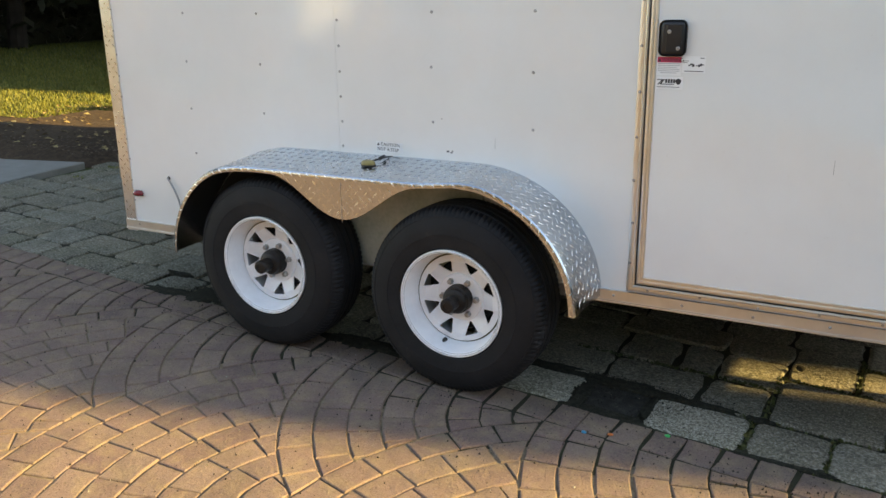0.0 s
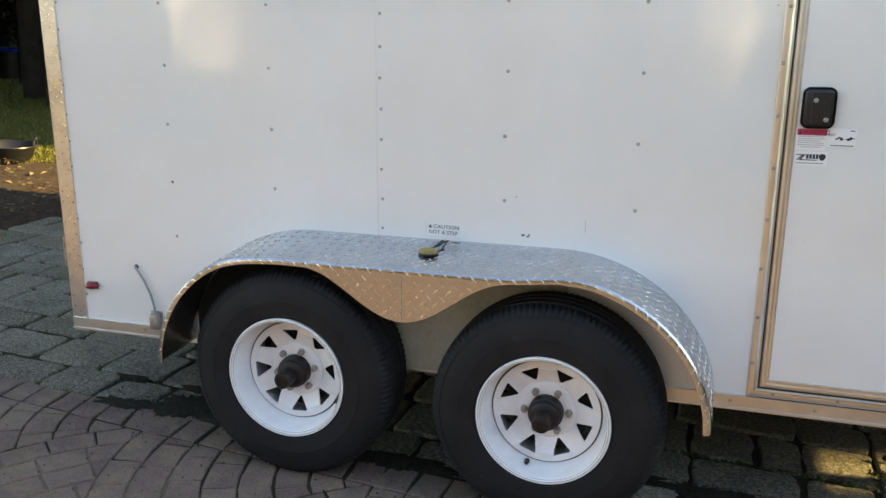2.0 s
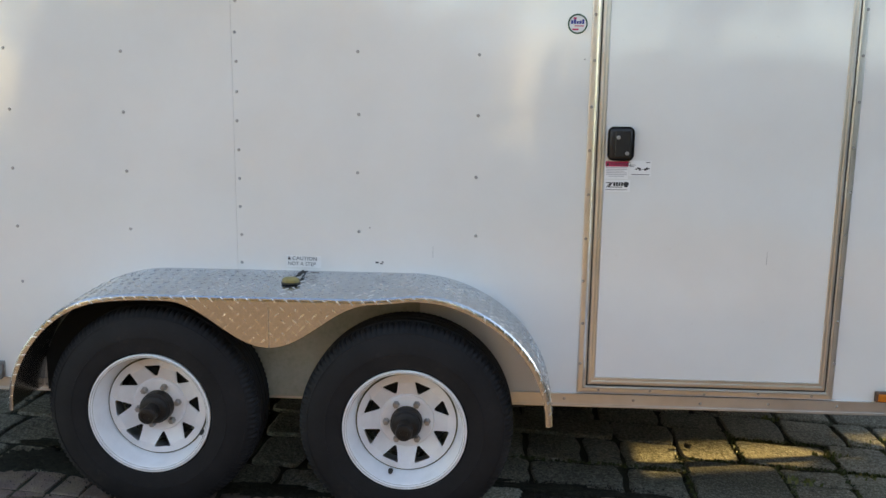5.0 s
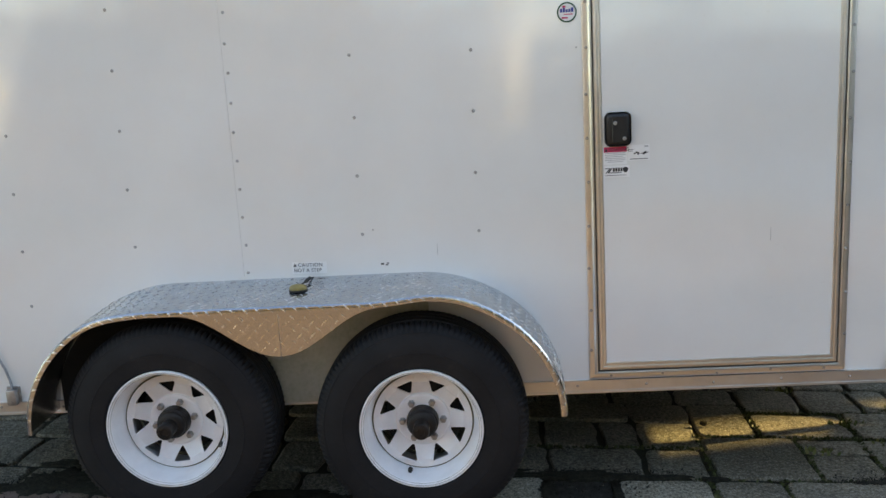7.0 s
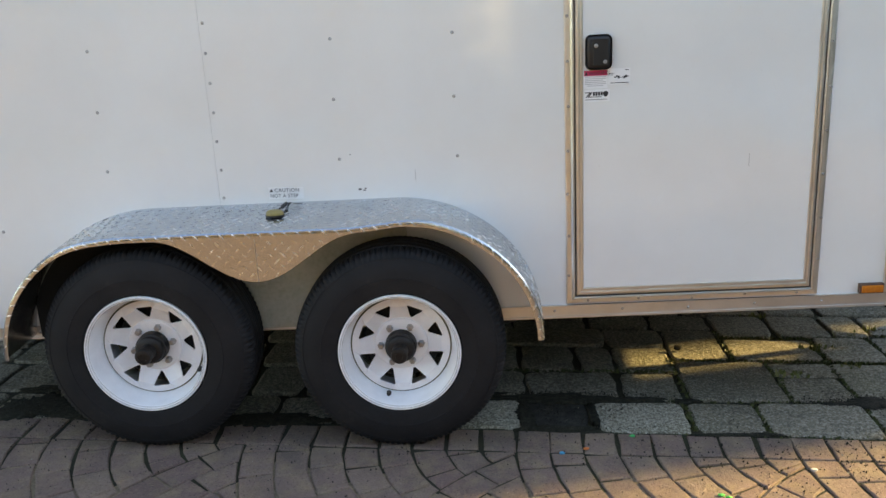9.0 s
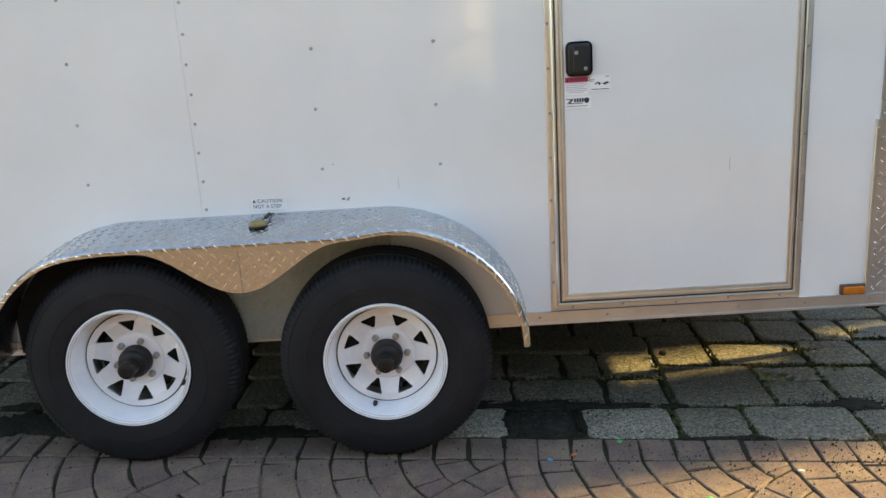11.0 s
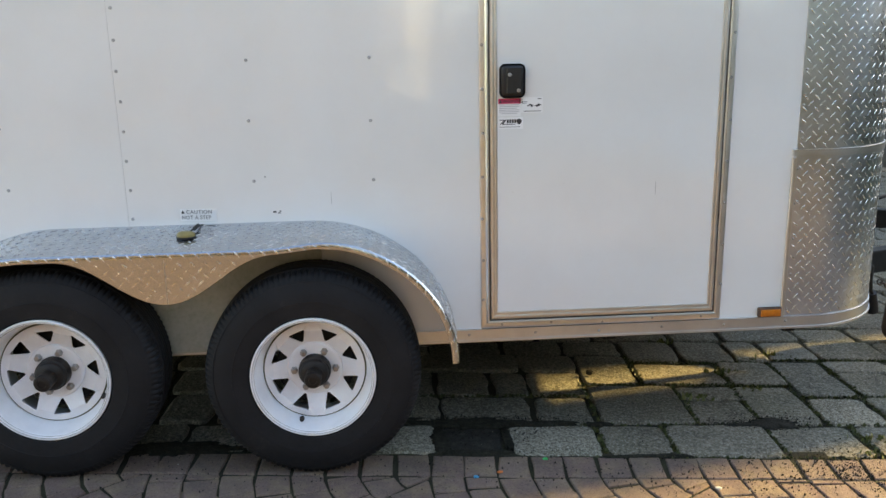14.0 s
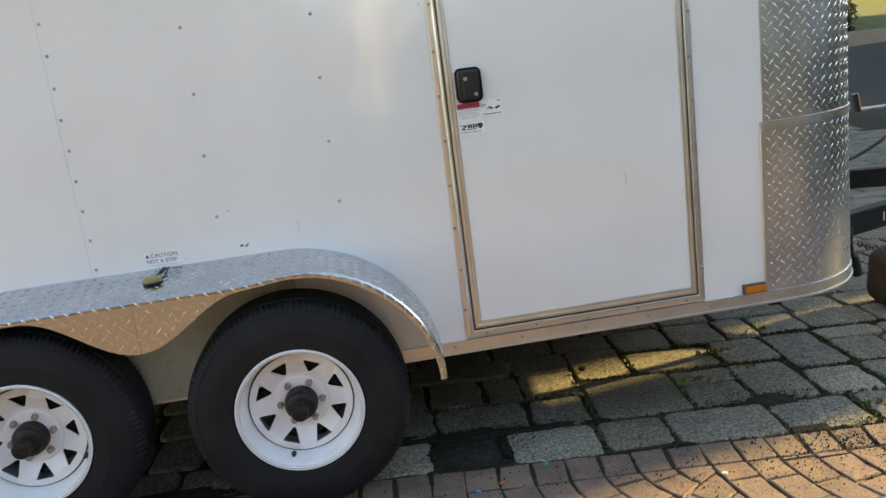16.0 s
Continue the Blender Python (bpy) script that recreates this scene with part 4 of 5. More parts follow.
def wheel(x, y, z, turn, nuts, valve, outward=1, label=""):
    """One wheel; axle along y, outer face towards the camera's side for outward = 1."""
    w = new("wheel")
    w.empty_display_size = 0.1
    w.parent = trailer
    w.matrix_parent_inverse = Matrix.Translation(-Vector(trailer["base"]))
    w.matrix_basis = pose(x, y, z, 90 if outward > 0 else -90, 0, 0)
    tagged(w, label)
    spin = pose(0, 0, 0, 0, 0, turn)
    items = [("tyre", TYRE, Matrix.Identity(4), "black radial tyre with a dusty tread"), ("rim_barrel", BARREL, spin, "white painted steel rim"), ("rim_disc", DISC, spin, "white spoked disc with eight windows"), ("hub_cap", HUB, pose(0, 0, 0.041), "greasy dark hub cap"), ("seam_ring", RING, Matrix.Identity(4), "olive grime in the seam of the rim"), ("brake_drum", BACK, pose(0, 0, -0.012), "")]
    for k in range(6):
        a = radians(nuts + 60 * k)
        items.append(("lug_nut", NUT, pose(0.0699 * math.cos(a), 0.0699 * math.sin(a), 0.0305), "dull steel lug nut"))
    a = radians(valve)
    items.append(("valve_stem", VALVE, pose(0.1785 * math.cos(a), 0.1785 * math.sin(a), 0.054), "black rubber valve stem"))
    items += [("rim_line", me, Matrix.Identity(4), "") for me in LINES]
    for name, me, m, lab in items:
        o = new(name, me)
        o.parent = w
        o.matrix_basis = m
        tagged(o, lab)
    return w


FX, RX, HUBZ = 0.439, -0.420, 0.360
wheel(FX, -0.122, HUBZ + lifted(FX), 0, 1, 253, 1, "front wheel with a white spoked rim and black tyre")
wheel(RX, -0.122, HUBZ + lifted(RX), -18, 11, 332, 1, "rear wheel with a white spoked rim and black tyre")
wheel(FX, WIDE + 0.122, HUBZ + lifted(FX), 0, 0, 80, -1)
wheel(RX, WIDE + 0.122, HUBZ + lifted(RX), 10, 0, 200, -1)
for x in (FX, RX):
    bm = bmesh.new()
    tube(bm, [(x, -0.06, HUBZ + lifted(x)), (x, WIDE + 0.06, HUBZ + lifted(x))], 0.038, 12)
    part("axle", bm, UNDER, trailer)

# ---- tongue ----
TX, TY, TZ = 4.15, WIDE / 2, 0.41
for s in (-1, 1):
    bm = bmesh.new()
    a, b = Vector((2.55, TY + s * 0.62, TZ)), Vector((TX, TY + s * 0.06, TZ))
    d = (b - a).normalized()
    ang = math.degrees(math.atan2(d.y, d.x))
    box(bm, (0, -0.03, 0), ((b - a).length, 0.03, 0.10), 0.004)
    bm.transform(Matrix.Translation(a) @ pose(0, 0, 0, 0, 0, ang))
    beam = part("tongue_beam", bm, BLACKSTEEL, trailer, "black painted steel tongue beam with chalked marks")
    if s < 0:
        for k in range(6):
            bm = bmesh.new()
            h = 0.04 + 0.01 * math.sin(k * 2.3)
            box(bm, (0.46 + 0.035 * k, -0.0315, 0.03), (0.466 + 0.035 * k, -0.0305, 0.03 + h), 0)
            if k % 2:
                box(bm, (0.46 + 0.035 * k, -0.0315, 0.03 + h - 0.006), (0.478 + 0.035 * k, -0.0305, 0.03 + h), 0)
            bm.transform(Matrix.Translation(a) @ pose(0, 0, 0, 0, 0, ang))
            part("chalk_mark", bm, PAPER, beam, "", 0)
bm = bmesh.new()
box(bm, (TX - 0.12, TY - 0.055, TZ + 0.10), (TX + 0.14, TY + 0.055, TZ + 0.17), 0.02, 3)
bmesh.ops.create_uvsphere(bm, u_segments=20, v_segments=12, radius=0.062, matrix=Matrix.Translation((TX + 0.14, TY, TZ + 0.12)))
part("coupler", bm, BLACKSTEEL, trailer, "black steel coupler at the tip of the tongue")
# jack
JX, JY = 3.330, 0.95
bm = bmesh.new()
tube(bm, [(JX, JY, TZ + 0.02), (JX, JY, 0.850)], 0.030, 20)
tube(bm, [(JX, JY, 0.850), (JX, JY, 0.866)], 0.026, 20)
jack = part("tongue_jack", bm, BLACKSTEEL, trailer, "black screw jack with a crank handle")
bm = bmesh.new()
tube(bm, [(JX, JY, 0.225), (JX, JY, TZ + 0.03)], 0.024, 16)
part("jack_leg", bm, RUST, jack, "rusty inner tube of the jack")
bm = bmesh.new()
tube(bm, [(JX + 0.015, JY, 0.900), (JX, JY, 0.900), (JX - 0.06, JY + 0.01, 0.885), (JX - 0.19, JY + 0.02, 0.885)], 0.011, 10)
tube(bm, [(JX, JY, 0.866), (JX, JY, 0.912)], 0.014, 12)
part("crank_arm", bm, STEEL, jack, "bare steel crank arm")
bm = bmesh.new()
tube(bm, [(JX - 0.19, JY + 0.02, 0.880), (JX - 0.205, JY + 0.02, 0.965)], 0.016, 12)
part("crank_grip", bm, BLACK, jack, "black plastic grip")
# block under the jack
block = empty("jack_block", (JX, JY, 0.0), "worn brown wooden block under the jack foot", "block")
bm = bmesh.new()
box(bm, (JX - 0.10, JY - 0.12, 0.0), (JX + 0.16, JY + 0.15, 0.285), 0.07, 5)
for v in bm.verts:
    v.co += Vector((noise.noise(v.co * 9), noise.noise(v.co * 9 + Vector((5, 1, 2))), 0.4 * noise.noise(v.co * 8))) * 0.012
    v.co.z = max(v.co.z, 0.0)
part("timber", bm, plain("weathered_timber", (0.045, 0.032, 0.025), 0.85, 0, 0.6, 14, 0.5), block)
bm = bmesh.new()
box(bm, (JX - 0.06, JY - 0.06, 0.212), (JX + 0.06, JY + 0.06, 0.226), 0.003)
part("foot_plate", bm, RUST, jack, "rusty steel foot plate")


def chain(pts, link, r, parent, label):
    """A sagging chain of oval links along points."""
    pts = [Vector(p) for p in pts]
    run = [0.0]
    for a, b in zip(pts, pts[1:]):
        run.append(run[-1] + (b - a).length)
    bm = bmesh.new()
    n = int(run[-1] / (link * 0.72))
    for k in range(n):
        g = run[-1] * (k + 0.5) / n
        i = max(q for q in range(len(pts) - 1) if run[q] <= g)
        f = (g - run[i]) / (run[i + 1] - run[i])
        p, d = pts[i].lerp(pts[i + 1], f), (pts[i + 1] - pts[i]).normalized()
        s = d.cross(Vector((0, 0, 1)))
        s = (s if s.length > 0.05 else d.cross(Vector((0, 1, 0)))).normalized()
        u = s.cross(d)
        w = s if k % 2 else u
        oval = [p + d * link * 0.5 * math.cos(2 * math.pi * j / 12) + w * link * 0.30 * math.sin(2 * math.pi * j / 12) for j in range(12)]
        tube(bm, oval, r, 6, False, True)
    return part("safety_chain", bm, CHAIN, parent, label)


def sag(a, b, drop, n=14):
    a, b = Vector(a), Vector(b)
    return [a.lerp(b, i / n) - Vector((0, 0, drop * 4 * (i / n) * (1 - i / n))) for i in range(n + 1)]


chain(sag((2.78, 0.42, 0.40), (3.28, 0.62, 0.38), 0.06), 0.036, 0.0036, trailer, "slack steel safety chain")
chain(sag((3.22, 0.60, 0.48), (3.42, 0.88, 0.36), 0.10), 0.036, 0.0036, trailer, "slack steel safety chain over the beam")
chain(sag((3.42, 0.88, 0.36), (3.75, 0.95, 0.42), 0.12), 0.036, 0.0036, trailer, "slack steel safety chain")
bm = bmesh.new()
tube(bm, [(2.70, 0.58, 0.54), (2.77, 0.52, 0.49), (2.80, 0.50, 0.44), (2.81, 0.52, 0.38), (2.84, 0.56, 0.32), (2.86, 0.575, 0.29)], 0.008, 8)
plug = part("power_cable", bm, SEAL, trailer, "black power cable with a plug hanging by the tongue")
bm = bmesh.new()
tube(bm, [(2.855, 0.573, 0.30), (2.885, 0.60, 0.205)], [0.020, 0.026], 12)
part("plug", bm, BLACK, plug)
bm = bmesh.new()
tube(bm, sag((2.72, 0.95, 0.66), (3.30, 1.02, 0.72), 0.06) + [(3.38, 1.06, 0.75), (3.42, 1.05, 0.70), (3.40, 1.0, 0.62), (3.36, 0.98, 0.58)], 0.008, 8)
part("breakaway_cable", bm, SEAL, trailer, "black looped cable round the jack")


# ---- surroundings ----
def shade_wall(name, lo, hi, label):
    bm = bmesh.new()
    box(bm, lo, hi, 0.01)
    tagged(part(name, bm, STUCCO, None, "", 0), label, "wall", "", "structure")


# unseen blockers, placed only so that their shadows fall on the ground here
shade_wall("shade_wall_behind", (-3.3, 3.0, -0.05), (3.0, 3.2, 3.2), "unseen wall behind the trailer, added to shade the mulch")
shade_wall("shade_wall_far", (-3.0, 8.2, -0.05), (4.0, 24.0, 7.5), "unseen block added to shade the far lawn")
shade_wall("shade_wall_right", (12.0, 3.53, -0.05), (12.3, 10.2, 5.2), "unseen wall added to shade the tongue and asphalt")
shade_wall("shade_wall_slit", (12.0, 2.51, -0.05), (12.2, 3.27, 7.4), "unseen pier added to shade the front corner and paving")

# unseen pale walls, added only to be mirrored in the trailer's paint
PLASTER = loose("pale_reflector_plaster", [(0.62, 0.60, 0.55), (0.68, 0.66, 0.61), (0.72, 0.70, 0.66)], 3, 60, 0.9, 0.2)
for nm, x, y, turn, half in (("reflector_wall_far", 3.0, -31.0, -45, 3.2), ("reflector_wall_left", -15.5, -19.5, -45, 2.6)):
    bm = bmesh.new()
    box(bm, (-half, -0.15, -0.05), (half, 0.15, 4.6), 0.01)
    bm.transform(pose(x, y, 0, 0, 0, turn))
    tagged(part(nm, bm, PLASTER, None, "", 0), "unseen pale wall added for bright reflections in the white panels", "wall", "", "structure")

# kerb and bank beyond the asphalt
bm = bmesh.new()
rise = [(0.0, -0.15), (0.0, 0.10), (0.35, 0.16), (0.4, 0.20), (1.6, 0.55)]
rows = [[bm.verts.new((-6.0 + 40.0 * k / 20, d, z + 0.02 * noise.noise(Vector((k, d * 2, 0))))) for d, z in rise] for k in range(21)]
for p, q in zip(rows, rows[1:]):
    for k in range(4):
        bm.faces.new((p[k], q[k], q[k + 1], p[k + 1]))
bm.transform(Matrix.Translation((13.3, 21.5, 0.44)) @ pose(0, 0, 0, 0, 0, 16.5))
bmesh.ops.recalc_face_normals(bm, faces=bm.faces[:])
tagged(part("kerb", bm, loose("sandstone_kerb", [(0.15, 0.115, 0.075), (0.21, 0.16, 0.105), (0.27, 0.21, 0.14)], 4, 120, 0.9, 0.4), None), "broad tan kerb and bank along the asphalt", "kerb", "", "structure")
bm = bmesh.new()
rows = [[bm.verts.new((-6.0 + 40.0 * k / 20, d, z)) for d, z in ((1.55, 0.53), (5.0, 1.0), (14.0, 2.1), (40.0, 4.0))] for k in range(21)]
for p, q in zip(rows, rows[1:]):
    for k in range(3):
        bm.faces.new((p[k], q[k], q[k + 1], p[k + 1]))
bm.transform(Matrix.Translation((13.3, 21.5, 0.44)) @ pose(0, 0, 0, 0, 0, 16.5))
tagged(part("lawn_bank", bm, loose("bright_turf", [(0.038, 0.056, 0.015), (0.065, 0.088, 0.022), (0.105, 0.125, 0.034)], 1.5, 30, 0.9, 0.5), None, "", 60), "rising lawn beyond the kerb", "lawn", "", "structure")

# pale concrete strip beside the mulch
bm = bmesh.new()
prism(bm, [(-9.0, 1.06), (-3.99, 1.06), (-4.04, 1.5), (-4.06, 1.88), (-4.7, 1.62), (-9.0, 1.60)], -0.05, 0.012, 0.008)
tagged(part("concrete_strip", bm, CONCRETE, None), "pale concrete strip at the edge of the paving", "pavement", "", "structure")


def mound(name, outline, top, n, material, label, category, kind="structure"):
    """A low heap over an outline, highest inside."""
    cx, cy = sum(p[0] for p in outline) / len(outline), sum(p[1] for p in outline) / len(outline)
    bm = bmesh.new()
    rings = []
    for k in range(n + 1):
        f = 1 - k / n
        ring = []
        m = len(outline) * 6
        for i in range(m):
            a, b, g = outline[i // 6], outline[(i // 6 + 1) % len(outline)], (i % 6) / 6
            x, y = a[0] + (b[0] - a[0]) * g, a[1] + (b[1] - a[1]) * g
            X, Y = cx + (x - cx) * f, cy + (y - cy) * f
            z = top * (1 - f**4) + 0.035 * noise.noise(Vector((X * 3, Y * 3, 0))) * (1 - f**6) - (0.04 if k == 0 else 0)
            ring.append(bm.verts.new((X, Y, z)))
        rings.append(ring)
    for a, b in zip(rings, rings[1:-1]):
        for i in range(len(a)):
            j = (i + 1) % len(a)
            bm.faces.new((a[i], a[j], b[j], b[i]))
    bm.faces.new(rings[-2])
    bmesh.ops.recalc_face_normals(bm, faces=bm.faces[:])
    return tagged(part(name, bm, material, None, "", 60), label, category, "", kind)


mound("mulch_bed", [(-9.2, 1.64), (-6.5, 1.66), (-4.72, 1.66), (-4.02, 1.93), (-3.80, 2.45), (-3.2, 4.4), (-4.6, 4.9), (-5.9, 3.95), (-6.2, 2.75), (-8.6, 2.4)], 0.10, 8, MULCH, "low bed of dark bark mulch with dry leaves", "mulch bed")


def scatter(name, count, where, size, material, label, lift=0.0, high=1.0, seed=1):
    """Many small bent leaves as one piece of stuff."""
    rnd = random.Random(seed)
    verts, faces = [], []
    for _ in range(count):
        x, y, z = where(rnd)
        s = size * rnd.uniform(0.5, 1.4)
        a, t = rnd.uniform(0, 6.28), rnd.uniform(-0.6, 0.6)
        d, e = Vector((math.cos(a), math.sin(a), t * 0.5)), Vector((-math.sin(a), math.cos(a), rnd.uniform(-0.4, 0.4)))
        p = Vector((x, y, z + lift + s * 0.25))
        k = len(verts)
        verts += [p - d * s * 0.5, p + e * s * 0.28 + Vector((0, 0, s * 0.12 * high)), p + d * s * 0.5, p - e * s * 0.28 + Vector((0, 0, s * 0.12 * high))]
        faces += [(k, k + 1, k + 2), (k, k + 2, k + 3)]
    me = bpy.data.meshes.new(name)
    me.from_pydata([tuple(v) for v in verts], [], faces)
    return tagged(part_mesh(name, me, material, None, "", 0), label, "leaves", "", "stuff")


def on_mulch(r):
    x = r.uniform(-6.4, -3.9)
    return (x, r.uniform(1.8, 4.2), 0.09)


scatter("fallen_leaves", 260, on_mulch, 0.055, LITTER, "dry fallen leaves scattered over the mulch", 0.0, 1.0, 3)
scatter("wood_chips", 2600, on_mulch, 0.030, leafy("bark_chips", (0.03, 0.02, 0.014), (0.07, 0.05, 0.035), (0.14, 0.10, 0.07)), "loose bark chips on the mulch bed", -0.01, 0.6, 4)


def grass(name, count, where, tall, label, seed=5, foot=-0.04, leaf=GRASS):
    rnd = random.Random(seed)
    verts, faces = [], []
    for _ in range(count):
        x, y = where(rnd)
        h, w = tall * rnd.uniform(0.5, 1.3), 0.004 + 0.006 * rnd.random()
        a, l = rnd.uniform(0, 6.28), rnd.uniform(0.1, 0.6) * h
        p, s, d = Vector((x, y, foot)), Vector((math.cos(a), math.sin(a), 0)) * w, Vector((-math.sin(a), math.cos(a), 0)) * l
        k = len(verts)
        verts += [p - s, p + s, p + s * 0.7 + d * 0.4 + Vector((0, 0, h * 0.6)), p - s * 0.7 + d * 0.4 + Vector((0, 0, h * 0.6)), p + d + Vector((0, 0, h))]
        faces += [(k, k + 1, k + 2, k + 3), (k + 3, k + 2, k + 4)]
    me = bpy.data.meshes.new(name)
    me.from_pydata([tuple(v) for v in verts], [], faces)
    return tagged(part_mesh(name, me, leaf, None, "", 0), label, "grass", "", "stuff")


def on_lawn(r):
    while True:
        t = r.random() ** 1.5
        x, y = -5.6 - 9.9 * t, r.uniform(1.9, 5.0 + 12.0 * t)
        if y > 3.9 + 1.5 * (x + 6.0) or x < -6.9:
            return x, y


grass("lawn_grass", 90000, on_lawn, 0.048, "mown lawn grass, sunlit in bands")


def tuft_spot(r):
    k = r.choice([(2.072, 1.069), (2.218, 0.651), (1.993, 0.38), (2.427, 0.811), (2.571, 0.872), (2.477, -0.168), (2.548, -0.031), (-3.75, 1.9), (-3.7, 1.5), (2.3, 0.46)])
    return k[0] + r.gauss(0, 0.035), k[1] + r.gauss(0, 0.014)


grass("weeds", 300, tuft_spot, 0.026, "small weeds in the paving joints", 11, -0.012, leafy("weed_blades", (0.07, 0.09, 0.02), (0.13, 0.14, 0.04), (0.20, 0.19, 0.07)))


def joint_spot(r):
    """Along the joints of the stones in front of the door."""
    if r.random() < 0.6:
        v, ua, ub = r.choice(((0.198, 1.2, 3.2), (0.475, 0.7, 1.5), (0.602, 1.5, 2.2), (0.470, 2.43, 3.2), (0.590, 2.17, 2.45), (0.912, 2.5, 3.2), (0.868, 1.8, 2.45), (-0.08, 1.4, 2.6)))
        u, v = r.uniform(ua, ub), v + r.gauss(0, 0.006)
    else:
        u, va, vb = r.choice(((1.48, -0.05, 0.19), (1.745, -0.06, 0.19), (2.15, -0.06, 0.19), (2.50, -0.06, 0.19), (1.51, 0.2, 0.6), (1.91, 0.2, 0.6), (2.17, 0.2, 0.59), (2.43, 0.2, 0.59), (2.70, 0.2, 0.46), (1.79, 0.6, 0.95), (2.19, 0.6, 0.87), (2.455, 0.59, 0.9), (2.715, 0.48, 0.9)))
        u, v = u + r.gauss(0, 0.006), r.uniform(va, vb)
    return uv_to_xy(u, v)


grass("joint_moss", 2600, joint_spot, 0.012, "short moss in the joints of the stones", 12, -0.008, leafy("moss_blades", (0.03, 0.035, 0.012), (0.05, 0.06, 0.018), (0.08, 0.09, 0.03)))

# woods at the far edge of the lawn, and trees behind the camera
def tree(x, y, high, seed, label, low=0.15, leaves=900, spread=1.0, base=-0.05, leaf=LEAF):
    rnd = random.Random(seed)
    t = empty("tree", (x, y, base), label, "tree", "trees round the place")
    bm = bmesh.new()
    lean = Vector((rnd.uniform(-0.05, 0.05), rnd.uniform(-0.05, 0.05), 1))
    n, r0 = 8, 0.028 * high
    tube(bm, [Vector((x, y, base - 0.05)) + lean * high * 0.85 * i / n + Vector((noise.noise(Vector((i, seed, 0))), noise.noise(Vector((i, 0, seed))), 0)) * 0.08 for i in range(n + 1)], [r0 * (1.25 - i / n) for i in range(n + 1)], 9)
    limbs = []
    for _ in range(12):
        f = rnd.uniform(max(low, 0.12), 0.85)
        p = Vector((x, y, base - 0.05)) + lean * high * 0.85 * f
        a, l = rnd.uniform(0, 6.28), high * spread * rnd.uniform(0.18, 0.34) * (1.1 - 0.5 * f)
        q = p + Vector((math.cos(a) * l, math.sin(a) * l, l * rnd.uniform(0.1, 0.6)))
        tube(bm, [p, p.lerp(q, 0.5) + Vector((0, 0, 0.04 * l)), q], [r0 * 0.4, r0 * 0.25, r0 * 0.08], 6)
        limbs.append((p, q))
    part("trunk", bm, BARK, t)
    verts, faces = [], []
    for k in range(leaves):
        p, q = limbs[k % len(limbs)]
        c = p.lerp(q, rnd.uniform(0.25, 1.15)) + Vector((rnd.gauss(0, 1), rnd.gauss(0, 1), rnd.gauss(0, 0.8))) * high * 0.065
        s = high * 0.028 * rnd.uniform(0.6, 1.5)
        d, e = Vector((rnd.gauss(0, 1), rnd.gauss(0, 1), rnd.gauss(0, 1))).normalized(), Vector((rnd.gauss(0, 1), rnd.gauss(0, 1), rnd.gauss(0, 0.6))).normalized()
        i = len(verts)
        verts += [c - d * s, c + e * s * 0.6, c + d * s, c - e * s * 0.6]
        faces += [(i, i + 1, i + 2, i + 3)]
    me = bpy.data.meshes.new("crown")
    me.from_pydata([tuple(v) for v in verts], [], faces)
    part_mesh("crown", me, leaf, t, "", 0)


def hedge(lo, hi, count, seed, label, size=0.05, leaf=LEAF):
    """A dense clipped mass: a dark uneven core under many small leaves."""
    rnd = random.Random(seed)
    c = [(p + q) / 2 for p, q in zip(lo, hi)]
    h = empty("hedge", (c[0], c[1], lo[2]), label, "hedge", "hedges round the place")
    bm = bmesh.new()
    box(bm, [v + 0.12 for v in lo[:2]] + [lo[2]], [v - 0.12 for v in hi], 0)
    bmesh.ops.subdivide_edges(bm, edges=bm.edges[:], cuts=12, use_grid_fill=True)
    for v in bm.verts:
        v.co += noise.noise_vector(v.co * 1.3) * 0.16
    # the core's near-black colour stands for the shade inside the foliage
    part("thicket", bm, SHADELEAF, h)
    verts, faces = [], []
    s = [q - p for p, q in zip(lo, hi)]
    areas = [s[1] * s[2], s[1] * s[2], s[0] * s[2], s[0] * s[2], s[0] * s[1]]
    for _ in range(count):
        k = rnd.choices(range(5), areas)[0]
        p = [rnd.uniform(a, b) for a, b in zip(lo, hi)]
        if k < 4:
            p[k // 2] = (lo if k % 2 else hi)[k // 2] + rnd.gauss(0, 0.09)
        else:
            p[2] = hi[2] + rnd.gauss(0, 0.11)
        p = Vector(p) + noise.noise_vector(Vector(p) * 0.9) * 0.22
        z = size * rnd.uniform(0.6, 1.5)
        d, e = Vector([rnd.gauss(0, 1) for _ in range(3)]).normalized(), Vector([rnd.gauss(0, 1) for _ in range(3)]).normalized()
        i = len(verts)
        verts += [p - d * z, p + e * z * 0.55, p + d * z, p - e * z * 0.55]
        faces.append((i, i + 1, i + 2, i + 3))
    me = bpy.data.meshes.new("leaves")
    me.from_pydata([tuple(v) for v in verts], [], faces)
    tagged(part_mesh("leaves", me, leaf, h, "", 0), kind="stuff")


# unseen dark hedge, added to be mirrored in the trailer
hedge((1.5, -9.6, -0.05), (9.0, -8.2, 2.2), 9000, 91, "unseen dark hedge added for reflections in the trailer", 0.08)
# golden hedges out of view, added to tint reflections in metal and paint
hedge((-5.9, -9.8, -0.05), (0.85, -8.4, 2.6), 6500, 97, "unseen golden hedge added for warm reflections in the metal", 0.08, GOLDLEAF)
hedge((-15.0, -9.8, -0.05), (-7.6, -8.4, 2.6), 6500, 99, "unseen golden hedge added for warm reflections in the metal", 0.08, GOLDLEAF)
# dark masses out of view, added to darken what the front plate mirrors
hedge((8.5, -1.3, -0.05), (9.7, 0.75, 2.6), 4200, 89, "unseen dark shrub added for reflections in the front plate", 0.07)
